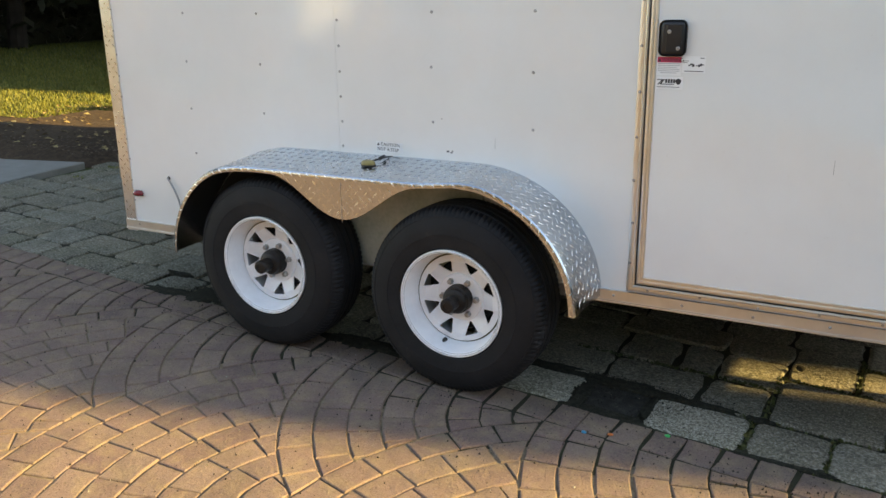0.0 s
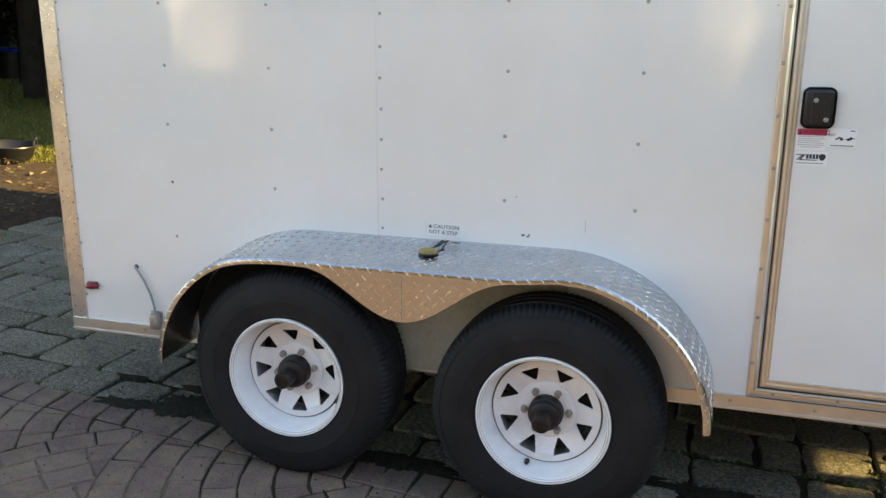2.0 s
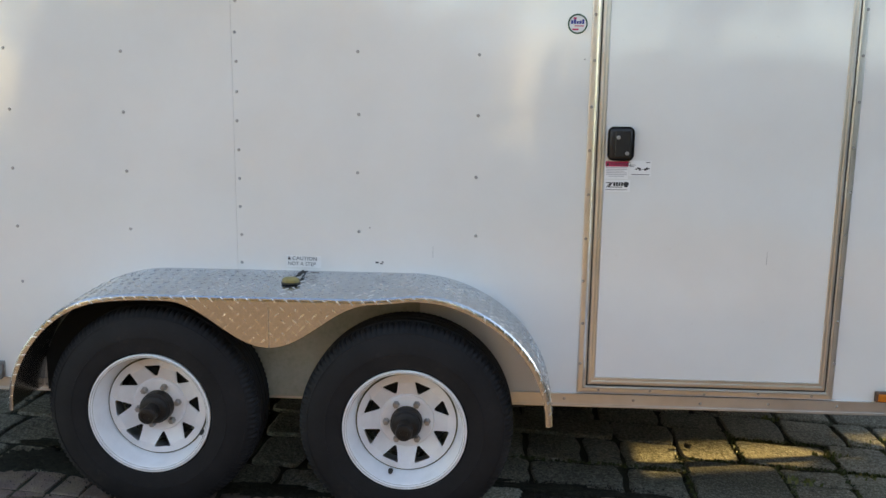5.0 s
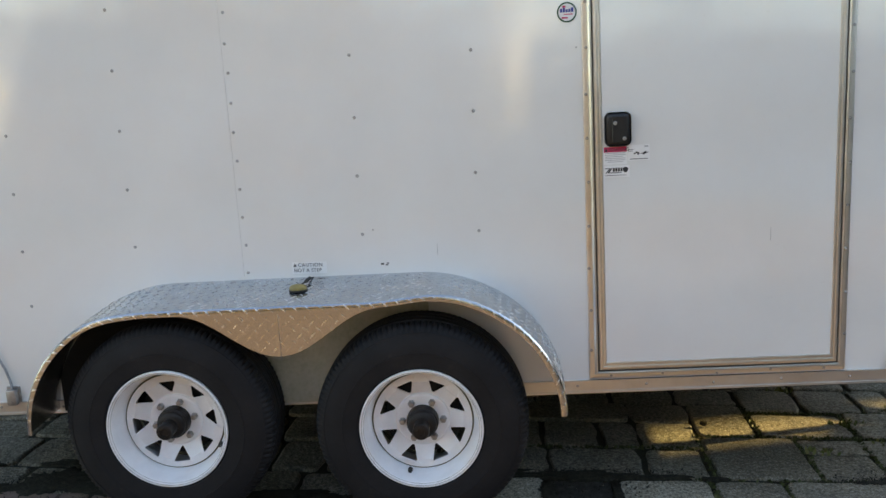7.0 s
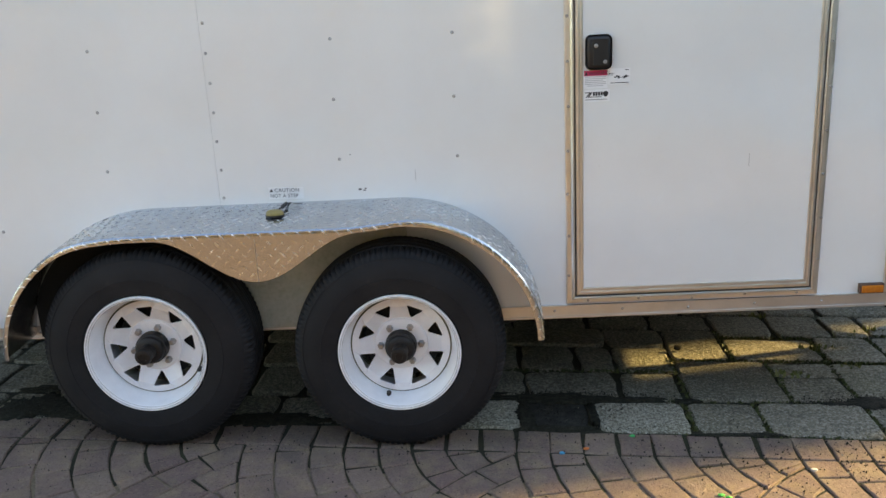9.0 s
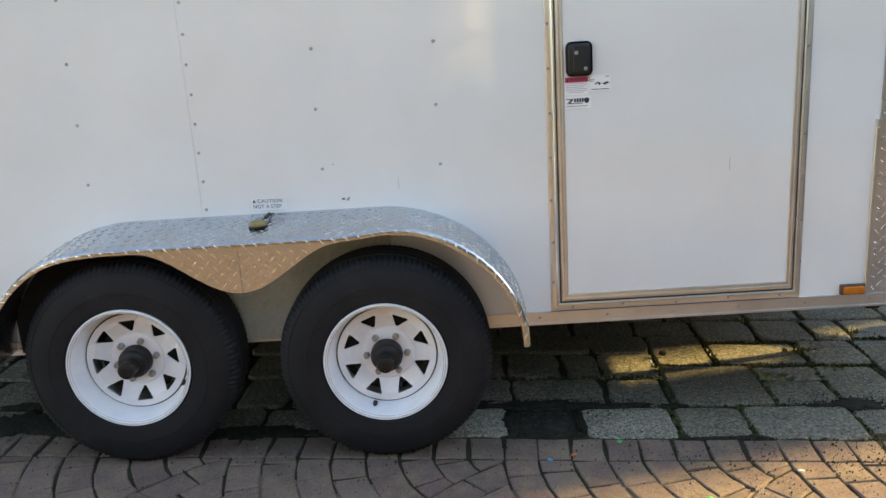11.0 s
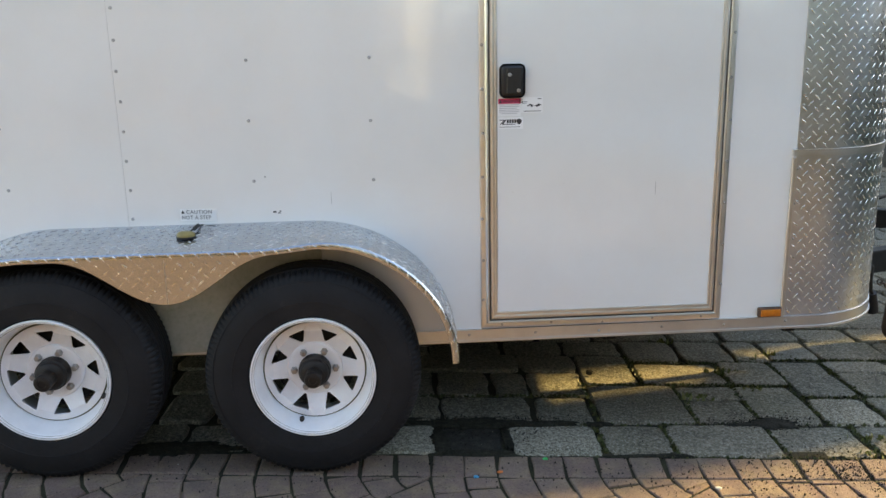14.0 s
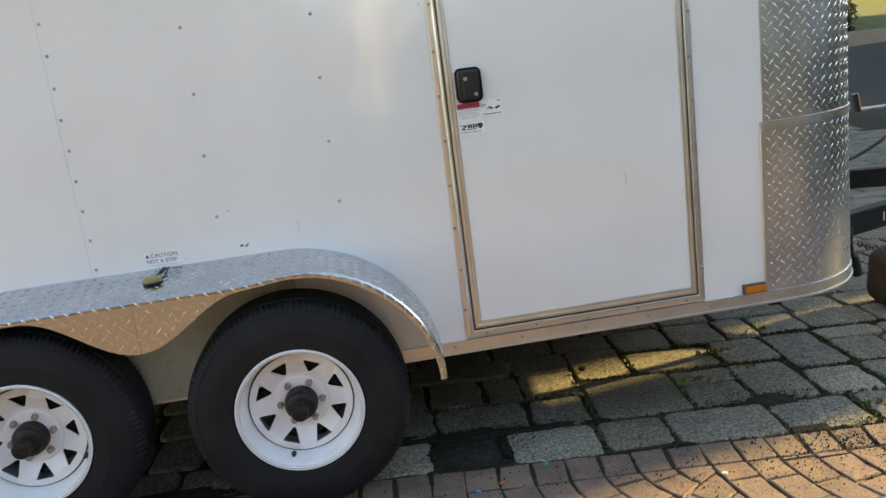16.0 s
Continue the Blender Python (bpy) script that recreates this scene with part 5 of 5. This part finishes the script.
hedge((10.5, -17.6, -0.05), (27.0, -16.0, 4.8), 9000, 90, "unseen tall hedge added to block low sky in reflections", 0.12)
hedge((8.6, -5.6, -0.05), (9.8, -1.35, 0.95), 7000, 92, "unseen low hedge added for reflections in the front plate", 0.07)
hedge((11.5, -11.2, -0.05), (16.5, -9.8, 1.5), 4500, 87, "unseen golden shrubs added for a yellow reflection in the plate", 0.07, GOLDLEAF)
# unseen hedge that shades the drive and hides bright sky from the plate
hedge((20.2, -4.0, -0.05), (21.6, 22.0, 5.6), 16000, 94, "unseen tall hedge added to shade the drive", 0.10)
hedge((16.2, 26.2, 0.6), (18.6, 27.6, 2.6), 5000, 95, "dark shrub under the tree on the bank", 0.07)
for k in range(6):
    sx, sy = 13.3 + 0.959 * 1.3 * (k - 1) - 0.284 * 2.3, 21.5 + 0.284 * 1.3 * (k - 1) + 0.959 * 2.3
    hedge((sx - 0.75, sy - 0.5, 0.9), (sx + 0.75, sy + 0.5, 1.7 + 0.2 * (k % 2)), 1500, 101 + k, "low dark shrub beyond the kerb", 0.06)
# unseen woods that cut off the bright low sky near the sun
hedge((39.0, -30.0, -0.05), (41.5, 34.0, 9.5), 12000, 98, "unseen woods added to block sky glare on the front plate", 0.35, SHADELEAF)
hedge((8.0, 47.0, 1.5), (60.0, 49.0, 12.0), 9000, 96, "dark woods beyond the lawn", 0.35)
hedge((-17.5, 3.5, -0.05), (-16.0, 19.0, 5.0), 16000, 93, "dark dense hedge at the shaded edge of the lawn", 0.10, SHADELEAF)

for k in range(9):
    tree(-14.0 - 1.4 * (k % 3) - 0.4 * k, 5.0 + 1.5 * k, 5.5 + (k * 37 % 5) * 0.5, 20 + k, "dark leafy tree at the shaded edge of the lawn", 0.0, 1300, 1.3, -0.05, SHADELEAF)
# trees never in view, added to shape reflections and sky light on the trailer
for k in range(7):
    tree((-13.0, -4.6, -1.8, 4.6, 8.4, 12.8, 17.2)[k], -11.5 - 1.2 * (k % 2), 7.0 + (k * 29 % 4) * 0.7, 60 + k, "unseen tree added behind the camera for reflections in the trailer", 0.38, 1100, 1.2, -0.05, GOLDLEAF if k < 3 else LEAF)

tree(19.0, 26.6, 12.5, 88, "large shady tree on the rising lawn", 0.35, 2600, 1.2, 0.7)

# canopies kept out of view, added to keep sky light off the lawn
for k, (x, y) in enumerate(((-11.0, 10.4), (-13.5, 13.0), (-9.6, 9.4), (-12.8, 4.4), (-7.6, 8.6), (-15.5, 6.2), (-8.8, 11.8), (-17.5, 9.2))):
    tree(x, y, 9.5, 120 + k, "unseen broad tree added to darken the far lawn", 0.40, 9000, 2.4, -0.05, SHADELEAF)

# rubber tub on the lawn
TUB = (-5.88, 4.25)
tub = empty("garden_tub", (*TUB, 0.0), "black rubber garden tub with two handles on the lawn edge", "tub")
bm = bmesh.new()
lathe(bm, [(0.0, 0.012), (0.185, 0.012), (0.20, 0.03), (0.245, 0.148), (0.262, 0.160), (0.265, 0.152), (0.255, 0.140), (0.212, 0.022), (0.19, 0.0), (0.0, 0.0)], pose(*TUB, 0.045, 0, 3, 0), 40)
part("shell", bm, BLACK, tub, "black rubber shell")
for s in (-1, 1):
    bm = bmesh.new()
    a0 = radians(32) + (math.pi if s > 0 else 0)
    tube(bm, [(TUB[0] + 0.262 * math.cos(a0 + q), TUB[1] + 0.262 * math.sin(a0 + q), 0.195 + h) for q, h in ((-0.28, 0.0), (-0.25, 0.04), (-0.12, 0.062), (0.12, 0.062), (0.25, 0.04), (0.28, 0.0))], 0.012, 8)
    part("handle", bm, BLACK, tub)

# round pool at the dark end of the lawn
pool = empty("wading_pool", (-15.0, 14.0, -0.05), "dark round wading pool with a blue rim in the shade", "pool")
bm = bmesh.new()
lathe(bm, [(0.0, 0.02), (0.46, 0.02), (0.50, 0.66), (0.53, 0.66), (0.53, 0.0), (0.0, 0.0)], pose(-15.0, 14.0, -0.05), 32)
part("pool_wall", bm, BLACK, pool)
bm = bmesh.new()
tube(bm, [(-15.0 + 0.515 * math.cos(a), 14.0 + 0.515 * math.sin(a), 0.63) for a in [2 * math.pi * k / 32 for k in range(32)]], 0.035, 8, False, True)
part("pool_rim", bm, plain("blue_plastic", (0.02, 0.03, 0.55), 0.4), pool, "bright blue plastic rim")

# ---- paving, piece by piece ----
rnd = random.Random(7)


def piece(name, pts, z0, z1, bevel, material, parent, tilt, wide=1.5):
    bm = bmesh.new()
    prism(bm, pts, z0, z1, bevel, tilt, wide)
    me = bpy.data.meshes.new(name)
    bm.to_mesh(me)
    bm.free()
    me.materials.append(material)
    ob = new(name, me)
    ob.parent = parent
    return ob


def outline(corners, round_by, wob):
    """A worn four-sided outline with rounded corners and wavering sides."""
    pts = []
    for i, c in enumerate(corners):
        p, q = corners[i - 1], corners[(i + 1) % 4]
        ends = []
        for o in (p, q):
            d = math.hypot(o[0] - c[0], o[1] - c[1]) or 1
            k = min(round_by * rnd.uniform(0.6, 1.6), d * 0.3)
            ends.append((c[0] + (o[0] - c[0]) / d * k, c[1] + (o[1] - c[1]) / d * k))
        (ax, ay), (bx, by) = ends
        pts += [ends[0], (0.25 * ax + 0.5 * c[0] + 0.25 * bx, 0.25 * ay + 0.5 * c[1] + 0.25 * by), ends[1]]
        for f in (0.36, 0.66):
            pts.append((c[0] + (q[0] - c[0]) * f + rnd.uniform(-wob, wob), c[1] + (q[1] - c[1]) * f + rnd.uniform(-wob, wob)))
    return pts


# grey stones: (course from, to, first u, last u, joints); the rest by chance
COURSES = [
    (-0.03, 0.195, 0.545, 3.50, (0.86, 1.12, 1.48, 1.745, 2.15, 2.50, 2.70, 3.05)),
    (0.195, 0.475, 0.42, 1.51, (0.88, 1.26)),
    (0.200, 0.605, 1.51, 1.91, ()),
    (0.200, 0.445, 1.91, 2.165, ()),
    (0.445, 0.595, 1.91, 2.185, ()),
    (0.200, 0.590, 2.165, 2.43, ()),
    (0.190, 0.465, 2.43, 3.45, (2.70, 3.08)),
    (0.475, 0.910, 2.455, 2.715, ()),
    (0.475, 0.755, 2.715, 3.45, (2.97,)),
    (0.755, 0.910, 2.715, 3.45, (3.03,)),
    (0.590, 0.885, 2.190, 2.455, ()),
    (0.605, 0.860, 1.790, 2.190, ()),
    (0.605, 0.960, 1.530, 1.790, ()),
    (0.475, 0.750, 0.42, 1.53, (0.865, 1.11, 1.27)),
    (0.750, 0.960, 0.50, 1.53, (0.80, 1.26)),
    (0.875, 1.165, 1.790, 2.50, (2.06, 2.32)),
    (0.915, 1.165, 2.50, 3.45, (2.75, 3.10)),
    (0.960, 1.165, 0.50, 1.79, (0.85, 1.20, 1.50)),
    (-0.03, 0.200, -2.62, -1.19, (-2.34, -2.12, -1.75, -1.46)),
    (0.200, 0.470, -2.66, -1.30, (-2.37, -1.98, -1.62)),
    (0.470, 0.660, -3.00, -1.40, (-2.68, -2.33, -1.95)),
    (0.660, 0.950, -3.55, -1.40, (-3.10, -2.70, -2.28, -1.85)),
]


def rim(u):
    """The line along which the clay pavers meet the stones."""
    return -0.045 - 0.019 * u


kept = []
for v0, v1, ua, ub, joints in COURSES:
    cuts = [ua, *joints, ub]
    kept += [(p, q, v0, v1) for p, q in zip(cuts, cuts[1:])]
kept += [(p, q, -0.03, 0.20) for p, q in ((-1.19, -0.80), (-0.80, -0.42), (-0.42, -0.08), (-0.08, 0.26), (0.26, 0.545))]


def course(v0, v1, ua, ub):
    """A course of stones of chance lengths from ua to ub."""
    cuts = [ua]
    while cuts[-1] < ub - 0.50:
        cuts.append(cuts[-1] + rnd.choice((0.18, 0.24, 0.28, 0.33, 0.38, 0.44)) * rnd.uniform(0.9, 1.1))
    if ub - cuts[-1] > 0.36:
        cuts.append((cuts[-1] + ub) / 2)
    cuts.append(ub)
    return [(p, q, v0, v1) for p, q in zip(cuts, cuts[1:])]


for row in ((-0.03, 0.20, -9.0, -2.62), (0.20, 0.47, -9.0, -2.66), (0.47, 0.66, -9.0, -3.00), (0.66, 0.95, -9.0, -3.55),
            (0.20, 0.49, -1.30, 0.42), (0.49, 0.755, -1.40, 0.42), (0.755, 0.95, -1.40, 0.50),
            (0.95, 1.165, -9.0, 0.50), (0.915, 1.165, 3.45, 7.6),
            (-0.03, 0.20, 3.50, 7.6), (0.20, 0.48, 3.45, 7.6), (0.48, 0.69, 3.45, 7.6), (0.69, 0.915, 3.45, 7.6)):
    kept += course(*row)
level, STEPS, k = 1.165, (0.22, 0.285, 0.235, 0.205, 0.27, 0.23, 0.28), 0
while level < 8.5:
    kept += course(level, level + STEPS[k % 7], -9.0 - 0.2 * (k % 3), 7.6)
    level, k = level + STEPS[k % 7], k + 1


def in_paving(x, y):
    if x < -3.95 and y > 1.03:
        return False
    if y > 1.85 and x < -3.95 + 0.25 * (y - 1.85):
        return False
    return x > -9 and x < 8.4 and not (x > 7.4 and y > 6.8)


near, rest = [], []
for q in kept:
    u, v = (q[0] + q[1]) / 2, (q[2] + q[3]) / 2
    x, y = uv_to_xy(u, v)
    if in_paving(x, y):
        (near if (-4.6 < x < 4.4 and y < 1.9 and (y < 1.35 or x < -1.2 or x > 2.3)) else rest).append(q)
near.sort(key=lambda q: abs((q[0] + q[1]) / 2 - 0.8) * 0.6 + q[2])
near, rest = near[:300], near[300:] + rest
bm_rest = bmesh.new()
for k, (a, b, c, d) in enumerate(near + rest):
    g = rnd.uniform(0.005, 0.011)
    j = lambda: rnd.uniform(-0.009, 0.009)  # noqa: E731
    foot = lambda u: rim(u) + 0.006 if c < 0 else c + g + j() * 0.7  # noqa: E731
    corners = [uv_to_xy(u, v) for u, v in ((a + g + j(), foot(a)), (b - g + j(), foot(b)), (b - g + j(), d - g + j() * 0.7), (a + g + j(), d - g + j() * 0.7))]
    pts = outline(corners, 0.030, 0.008)
    tilt = (rnd.uniform(-0.012, 0.012), rnd.uniform(-0.012, 0.012))
    z1 = rnd.uniform(-0.005, 0.004)
    dark = abs(a - 0.86) < 1e-6 and c < 0
    pale = (c < 0 and (abs(a - 1.12) < 1e-6 or abs(a - 0.545) < 1e-6)) or (abs(a - 2.43) < 1e-6 and abs(c - 0.19) < 1e-6)
    if k < len(near):
        ob = piece("stone", pts, -0.06, z1 - (0.008 if dark else 0), 0.008, PATCH if dark else PALE if pale else STONE, pavement_bed, tilt)
        if dark:
            tagged(ob, "dark asphalt-filled gap between the stones")
    else:
        prism(bm_rest, pts, -0.06, z1, 0.008, tilt)
tagged(part("stones", bm_rest, STONE, pavement_bed, "grey paving stones farther off", 0), kind="stuff")

# clay pavers: overlapping fans of concentric arcs that open towards the rear
FAN_R, FAN_P, FAN_H, RING, RUN = 1.092, 0.475, 0.968, 0.1175, 0.158
fans = []
for k in range(-14, 18):
    for m in range(-4, 2):
        fans.append((k, (0.485 if k % 2 else 0.450) + FAN_P * k, -1.10 - 0.045 * k + 2 * FAN_H * m + (FAN_H if k % 2 else 0)))
BORDER = 0.156  # depth of the row along the stones


def clip(pts, nx, ny, d):
    """Keeps the part of an outline where nx * x + ny * y >= d."""
    out = []
    for (ax, ay), (bx, by) in zip(pts, pts[1:] + pts[:1]):
        fa, fb = nx * ax + ny * ay - d, nx * bx + ny * by - d
        if fa >= 0:
            out.append((ax, ay))
        if fa * fb < 0:
            f = fa / (fa - fb)
            out.append((ax + (bx - ax) * f, ay + (by - ay) * f))
    return out


def tidy(pts, least):
    """Drops corners that lie too close together."""
    out = []
    for p in pts:
        if not out or math.hypot(p[0] - out[-1][0], p[1] - out[-1][1]) > least:
            out.append(p)
    if len(out) > 1 and math.hypot(out[0][0] - out[-1][0], out[0][1] - out[-1][1]) <= least:
        out.pop()
    return out


bricks = []
for k, fx, fy in fans:
    front = [f for f in fans if k < f[0] < k + 6 and abs(f[2] - fy) < 2.3]
    ring, r1 = 0, FAN_R
    while r1 > 0.10:
        r0 = r1 - RING
        n = max(6, round(2 * math.pi * (r0 + r1) / 2 / RUN))
        off = 0.5 * (ring % 2) + rnd.uniform(-0.12, 0.12)
        for i in range(n):
            a0, a1 = 2 * math.pi * (i + off) / n, 2 * math.pi * (i + 1 + off) / n
            am, rm = (a0 + a1) / 2, (r0 + r1) / 2
            x, y = fx + rm * math.cos(am), fy + rm * math.sin(am)
            u, v = xy_to_uv(x, y)
            if v > rim(u) - BORDER + 0.08 or v < -5.6 or u < -7.5 or u > 6.8 or any((x - f[1]) ** 2 + (y - f[2]) ** 2 < (FAN_R - 0.11) ** 2 for f in front):
                continue
            gr = 0.0026 + 0.0014 * (v > -0.60)
            ga, wob = gr / rm, 0.0022 + 0.0014 * (v > -0.60)
            pts = [(r0 + gr, a0 + ga), (r1 - gr, a0 + ga), (r1 - gr, am), (r1 - gr, a1 - ga), (r0 + gr, a1 - ga), (r0 + gr, am)]
            pts = [(fx + r * math.cos(a) + rnd.uniform(-wob, wob), fy + r * math.sin(a) + rnd.uniform(-wob, wob)) for r, a in pts]
            for f in front:
                d = math.hypot(x - f[1], y - f[2])
                if d < FAN_R + 0.13 and pts:
                    nx, ny = (x - f[1]) / d, (y - f[2]) / d
                    pts = clip(pts, nx, ny, nx * f[1] + ny * f[2] + FAN_R + 0.0027)
            if pts:
                pts = tidy(clip(pts, SN, -CS, -(rim(u) - BORDER - 0.005)), 0.006)
            m = len(pts)
            if m < 3:
                continue
            area = 0.5 * sum(pts[i][0] * pts[(i + 1) % m][1] - pts[(i + 1) % m][0] * pts[i][1] for i in range(m))
            if abs(area) > 0.0003:
                bricks.append((x, y, pts if area > 0 else pts[::-1]))
        r1 = r0
        ring += 1
for k, fx, fy in fans:
    # the row along the stones goes on between the same arcs
    u, v = xy_to_uv(fx - FAN_R, fy)
    if k % 2 == 0 or abs(v + 0.2) > 0.4:
        continue
    r1 = FAN_R
    while fx - r1 < fx - FAN_R + 2 * FAN_P - 0.01 and r1 > 0.2:
        r0, row = r1 - RING, []
        for r, far in ((r1 - 0.005, 0), (r1 - 0.005, 1), (r0 + 0.005, 1), (r0 + 0.005, 0)):
            x = fx - math.sqrt(max(0.0, r * r - 0.01))
            for _ in range(3):
                u = xy_to_uv(x, fy)[0]
                v = (rim(u) - BORDER + 0.005) if far else rim(u) - 0.006
                y = uv_to_xy(u, v)[1]
                x = fx - math.sqrt(max(0.0, r * r - (y - fy) ** 2))
            row.append((x + rnd.uniform(-0.006, 0.006), y + rnd.uniform(-0.005, 0.005)))
        mid = lambda p, q: ((p[0] + q[0]) / 2 + rnd.uniform(-0.004, 0.004), (p[1] + q[1]) / 2 + rnd.uniform(-0.004, 0.004))  # noqa: E731
        pts = [row[0], mid(row[0], row[1]), row[1], mid(row[1], row[2]), row[2], mid(row[2], row[3]), row[3], mid(row[3], row[0])]
        bricks.append((sum(q[0] for q in row) / 4, sum(q[1] for q in row) / 4, pts))
        r1 = r0
bricks.sort(key=lambda q: math.hypot((q[0] - 0.4) * 0.55, q[1] + 0.35))
bm_rest = bmesh.new()
for k, (x, y, pts) in enumerate(bricks):
    tilt = (rnd.uniform(-0.012, 0.012), rnd.uniform(-0.012, 0.012))
    z1 = rnd.uniform(0.0, 0.0030)
    if k < 300:
        piece("paver", pts, -0.05, z1, 0.0046, CLAY, brick_bed, tilt, 1.4)
    else:
        prism(bm_rest, pts, -0.05, z1, 0.0046, tilt, 1.4)
tagged(part("pavers", bm_rest, CLAY, brick_bed, "clay pavers farther off", 0), kind="stuff")


# loose crumbs of soil and grit, and a little litter
def crumbs(name, count, where, size, material, label, seed):
    rnd = random.Random(seed)
    verts, faces = [], []
    for _ in range(count):
        x, y = where(rnd)
        z = size * rnd.uniform(0.35, 1.0) ** 2 * rnd.choice((0.6, 1.0, 1.0, 1.5))
        q = [Vector((rnd.gauss(0, 1), rnd.gauss(0, 1), 0)).normalized() for _ in range(3)]
        k = len(verts)
        verts += [(x + z * math.cos(2.1 * j + x * 90) * rnd.uniform(0.6, 1.2), y + z * math.sin(2.1 * j + x * 90) * rnd.uniform(0.6, 1.2), 0.0) for j in range(3)]
        verts += [(x + q[0].x * z * 0.4, y + q[0].y * z * 0.4, 0.003 + z * rnd.uniform(0.6, 1.1))]
        faces += [(k, k + 1, k + 3), (k + 1, k + 2, k + 3), (k + 2, k, k + 3)]
    me = bpy.data.meshes.new(name)
    me.from_pydata(verts, [], faces)
    return tagged(part_mesh(name, me, material, None, "", 0), label, "soil", "", "stuff")


def on_border(r):
    x = r.uniform(-1.5, 4.0) if r.random() < 0.45 else r.gauss(2.35, 0.5)
    v = r.choice((-0.08, -0.15, -0.23)) + r.gauss(0, 0.035) - (0.30 * r.random() ** 2 if x > 1.4 else 0)
    return uv_to_xy(x, v)


def on_heap(r):
    k = r.choice(((2.20, 0.115, 0.09, 0.04), (2.06, 0.105, 0.08, 0.02), (2.33, -0.27, 0.10, 0.08), (1.0, 0.19, 0.14, 0.015), (-0.95, 0.03, 0.16, 0.05), (0.98, 0.05, 0.12, 0.07), (0.95, 0.16, 0.25, 0.03), (-0.2, -0.02, 0.5, 0.05), (-1.1, 0.1, 0.2, 0.06)))
    return k[0] + r.gauss(0, k[2]), k[1] + r.gauss(0, k[3])


def smear(x, y, a, b, seed, leaf=CRUMB, name="soil_patch", label="dark trodden patch of soil on the stones"):
    """A thin uneven patch of trodden soil or moss with a ragged rim."""
    bm = bmesh.new()
    rings, n = [], 96
    for f, z in ((1.0, -0.004), (0.92, 0.0035), (0.75, 0.0060), (0.45, 0.0072)):
        ring = []
        for i in range(n):
            w = 2 * math.pi * i / n
            c, e = math.cos(w), math.sin(w)
            d = f * (1 + 0.40 * noise.noise(Vector((1.8 * c, 1.8 * e, seed))) + 0.34 * noise.noise(Vector((6 * c, 6 * e, seed))) + 0.22 * noise.noise(Vector((17 * c, 17 * e, seed))))
            ring.append(bm.verts.new((x + a * d * c, y + b * d * e, z + 0.002 * noise.noise(Vector((i * 0.7, f * 9, seed))))))
        rings.append(ring)
    for p, q in zip(rings, rings[1:]):
        for i in range(n):
            bm.faces.new((p[i], p[(i + 1) % n], q[(i + 1) % n], q[i]))
    bm.faces.new(rings[-1])
    tagged(part(name, bm, leaf, None, "", 60), label, "soil", "patches of soil", "stuff")


for k, (u, v, a, b) in enumerate(((2.20, 0.205, 0.10, 0.045), (2.07, 0.185, 0.08, 0.018))):
    smear(*uv_to_xy(u, v), a, b, 3.7 * k)
# damp moss that has crept over the stones from their joints: (u, v, half length, half width)
for k, (u, v, a, b) in enumerate(((0.66, 0.205, 0.17, 0.040), (0.98, 0.200, 0.20, 0.046), (1.27, 0.198, 0.13, 0.022), (0.87, 0.05, 0.035, 0.12), (1.125, 0.07, 0.020, 0.10), (0.98, -0.045, 0.14, 0.022),
                                  (0.30, 0.0, 0.20, 0.045), (-0.12, -0.02, 0.20, 0.050), (-0.75, 0.02, 0.22, 0.060), (-1.05, 0.06, 0.16, 0.10), (-1.28, -0.02, 0.14, 0.045), (-0.95, 0.22, 0.22, 0.035), (-1.42, 0.19, 0.10, 0.025), (1.50, 0.19, 0.05, 0.020), (1.62, -0.075, 0.16, 0.014))):
    smear(*uv_to_xy(u, v), a, b, 1.3 + 2.9 * k, CREEP, "moss_patch", "dark damp moss spread over the edges of the stones")
crumbs("soil_crumbs", 3200, on_border, 0.0045, CRUMB, "dark crumbs of soil along the edge of the pavers", 31)
crumbs("soil_heaps", 6500, on_heap, 0.0036, CRUMB, "dark patches of spilt soil on the stones", 32)
crumbs("grit", 7000, lambda r: (r.uniform(-3.5, 4.0), r.uniform(-2.4, -0.2)), 0.0038, CRUMB, "scattered grit on the clay pavers", 33)
crumbs("pale_grit", 500, lambda r: (r.uniform(-2.0, 4.0), r.uniform(-1.6, 0.5)), 0.0042, PALE, "small pale stones scattered on the paving", 34)
for nm, x, y, col in (("green_scrap", 1.237, -0.153, (0.03, 0.42, 0.12)), ("blue_scrap", 0.975, -0.27, (0.02, 0.25, 0.42)), ("orange_scrap", 1.06, -0.241, (0.7, 0.2, 0.05)), ("white_pebble", 1.783, -0.382, (0.6, 0.58, 0.52)), ("green_scrap", 1.437, -0.529, (0.10, 0.62, 0.10)), ("green_scrap", 1.455, -0.541, (0.10, 0.62, 0.10))):
    bm = bmesh.new()
    bmesh.ops.create_icosphere(bm, subdivisions=1, radius=0.010, matrix=Matrix.Translation((x, y, 0.005)) @ Matrix.Diagonal((1.2, 0.7, 0.5, 1)))
    for v in bm.verts:
        v.co += noise.noise_vector(v.co * 80) * 0.003
    tagged(part(nm, bm, plain(nm, col, 0.5), None), "tiny " + nm.replace("_", " ") + " lying on the pavers", "litter")
bm = bmesh.new()
bmesh.ops.create_icosphere(bm, subdivisions=2, radius=0.017, matrix=Matrix.Translation((1.595, 0.635, 0.015)) @ Matrix.Diagonal((1.1, 0.8, 0.8, 1)))
for v in bm.verts:
    v.co += noise.noise_vector(v.co * 60) * 0.005
tagged(part("pebble", bm, CRUMB, None), "dark lump of soil on the stones", "pebble")
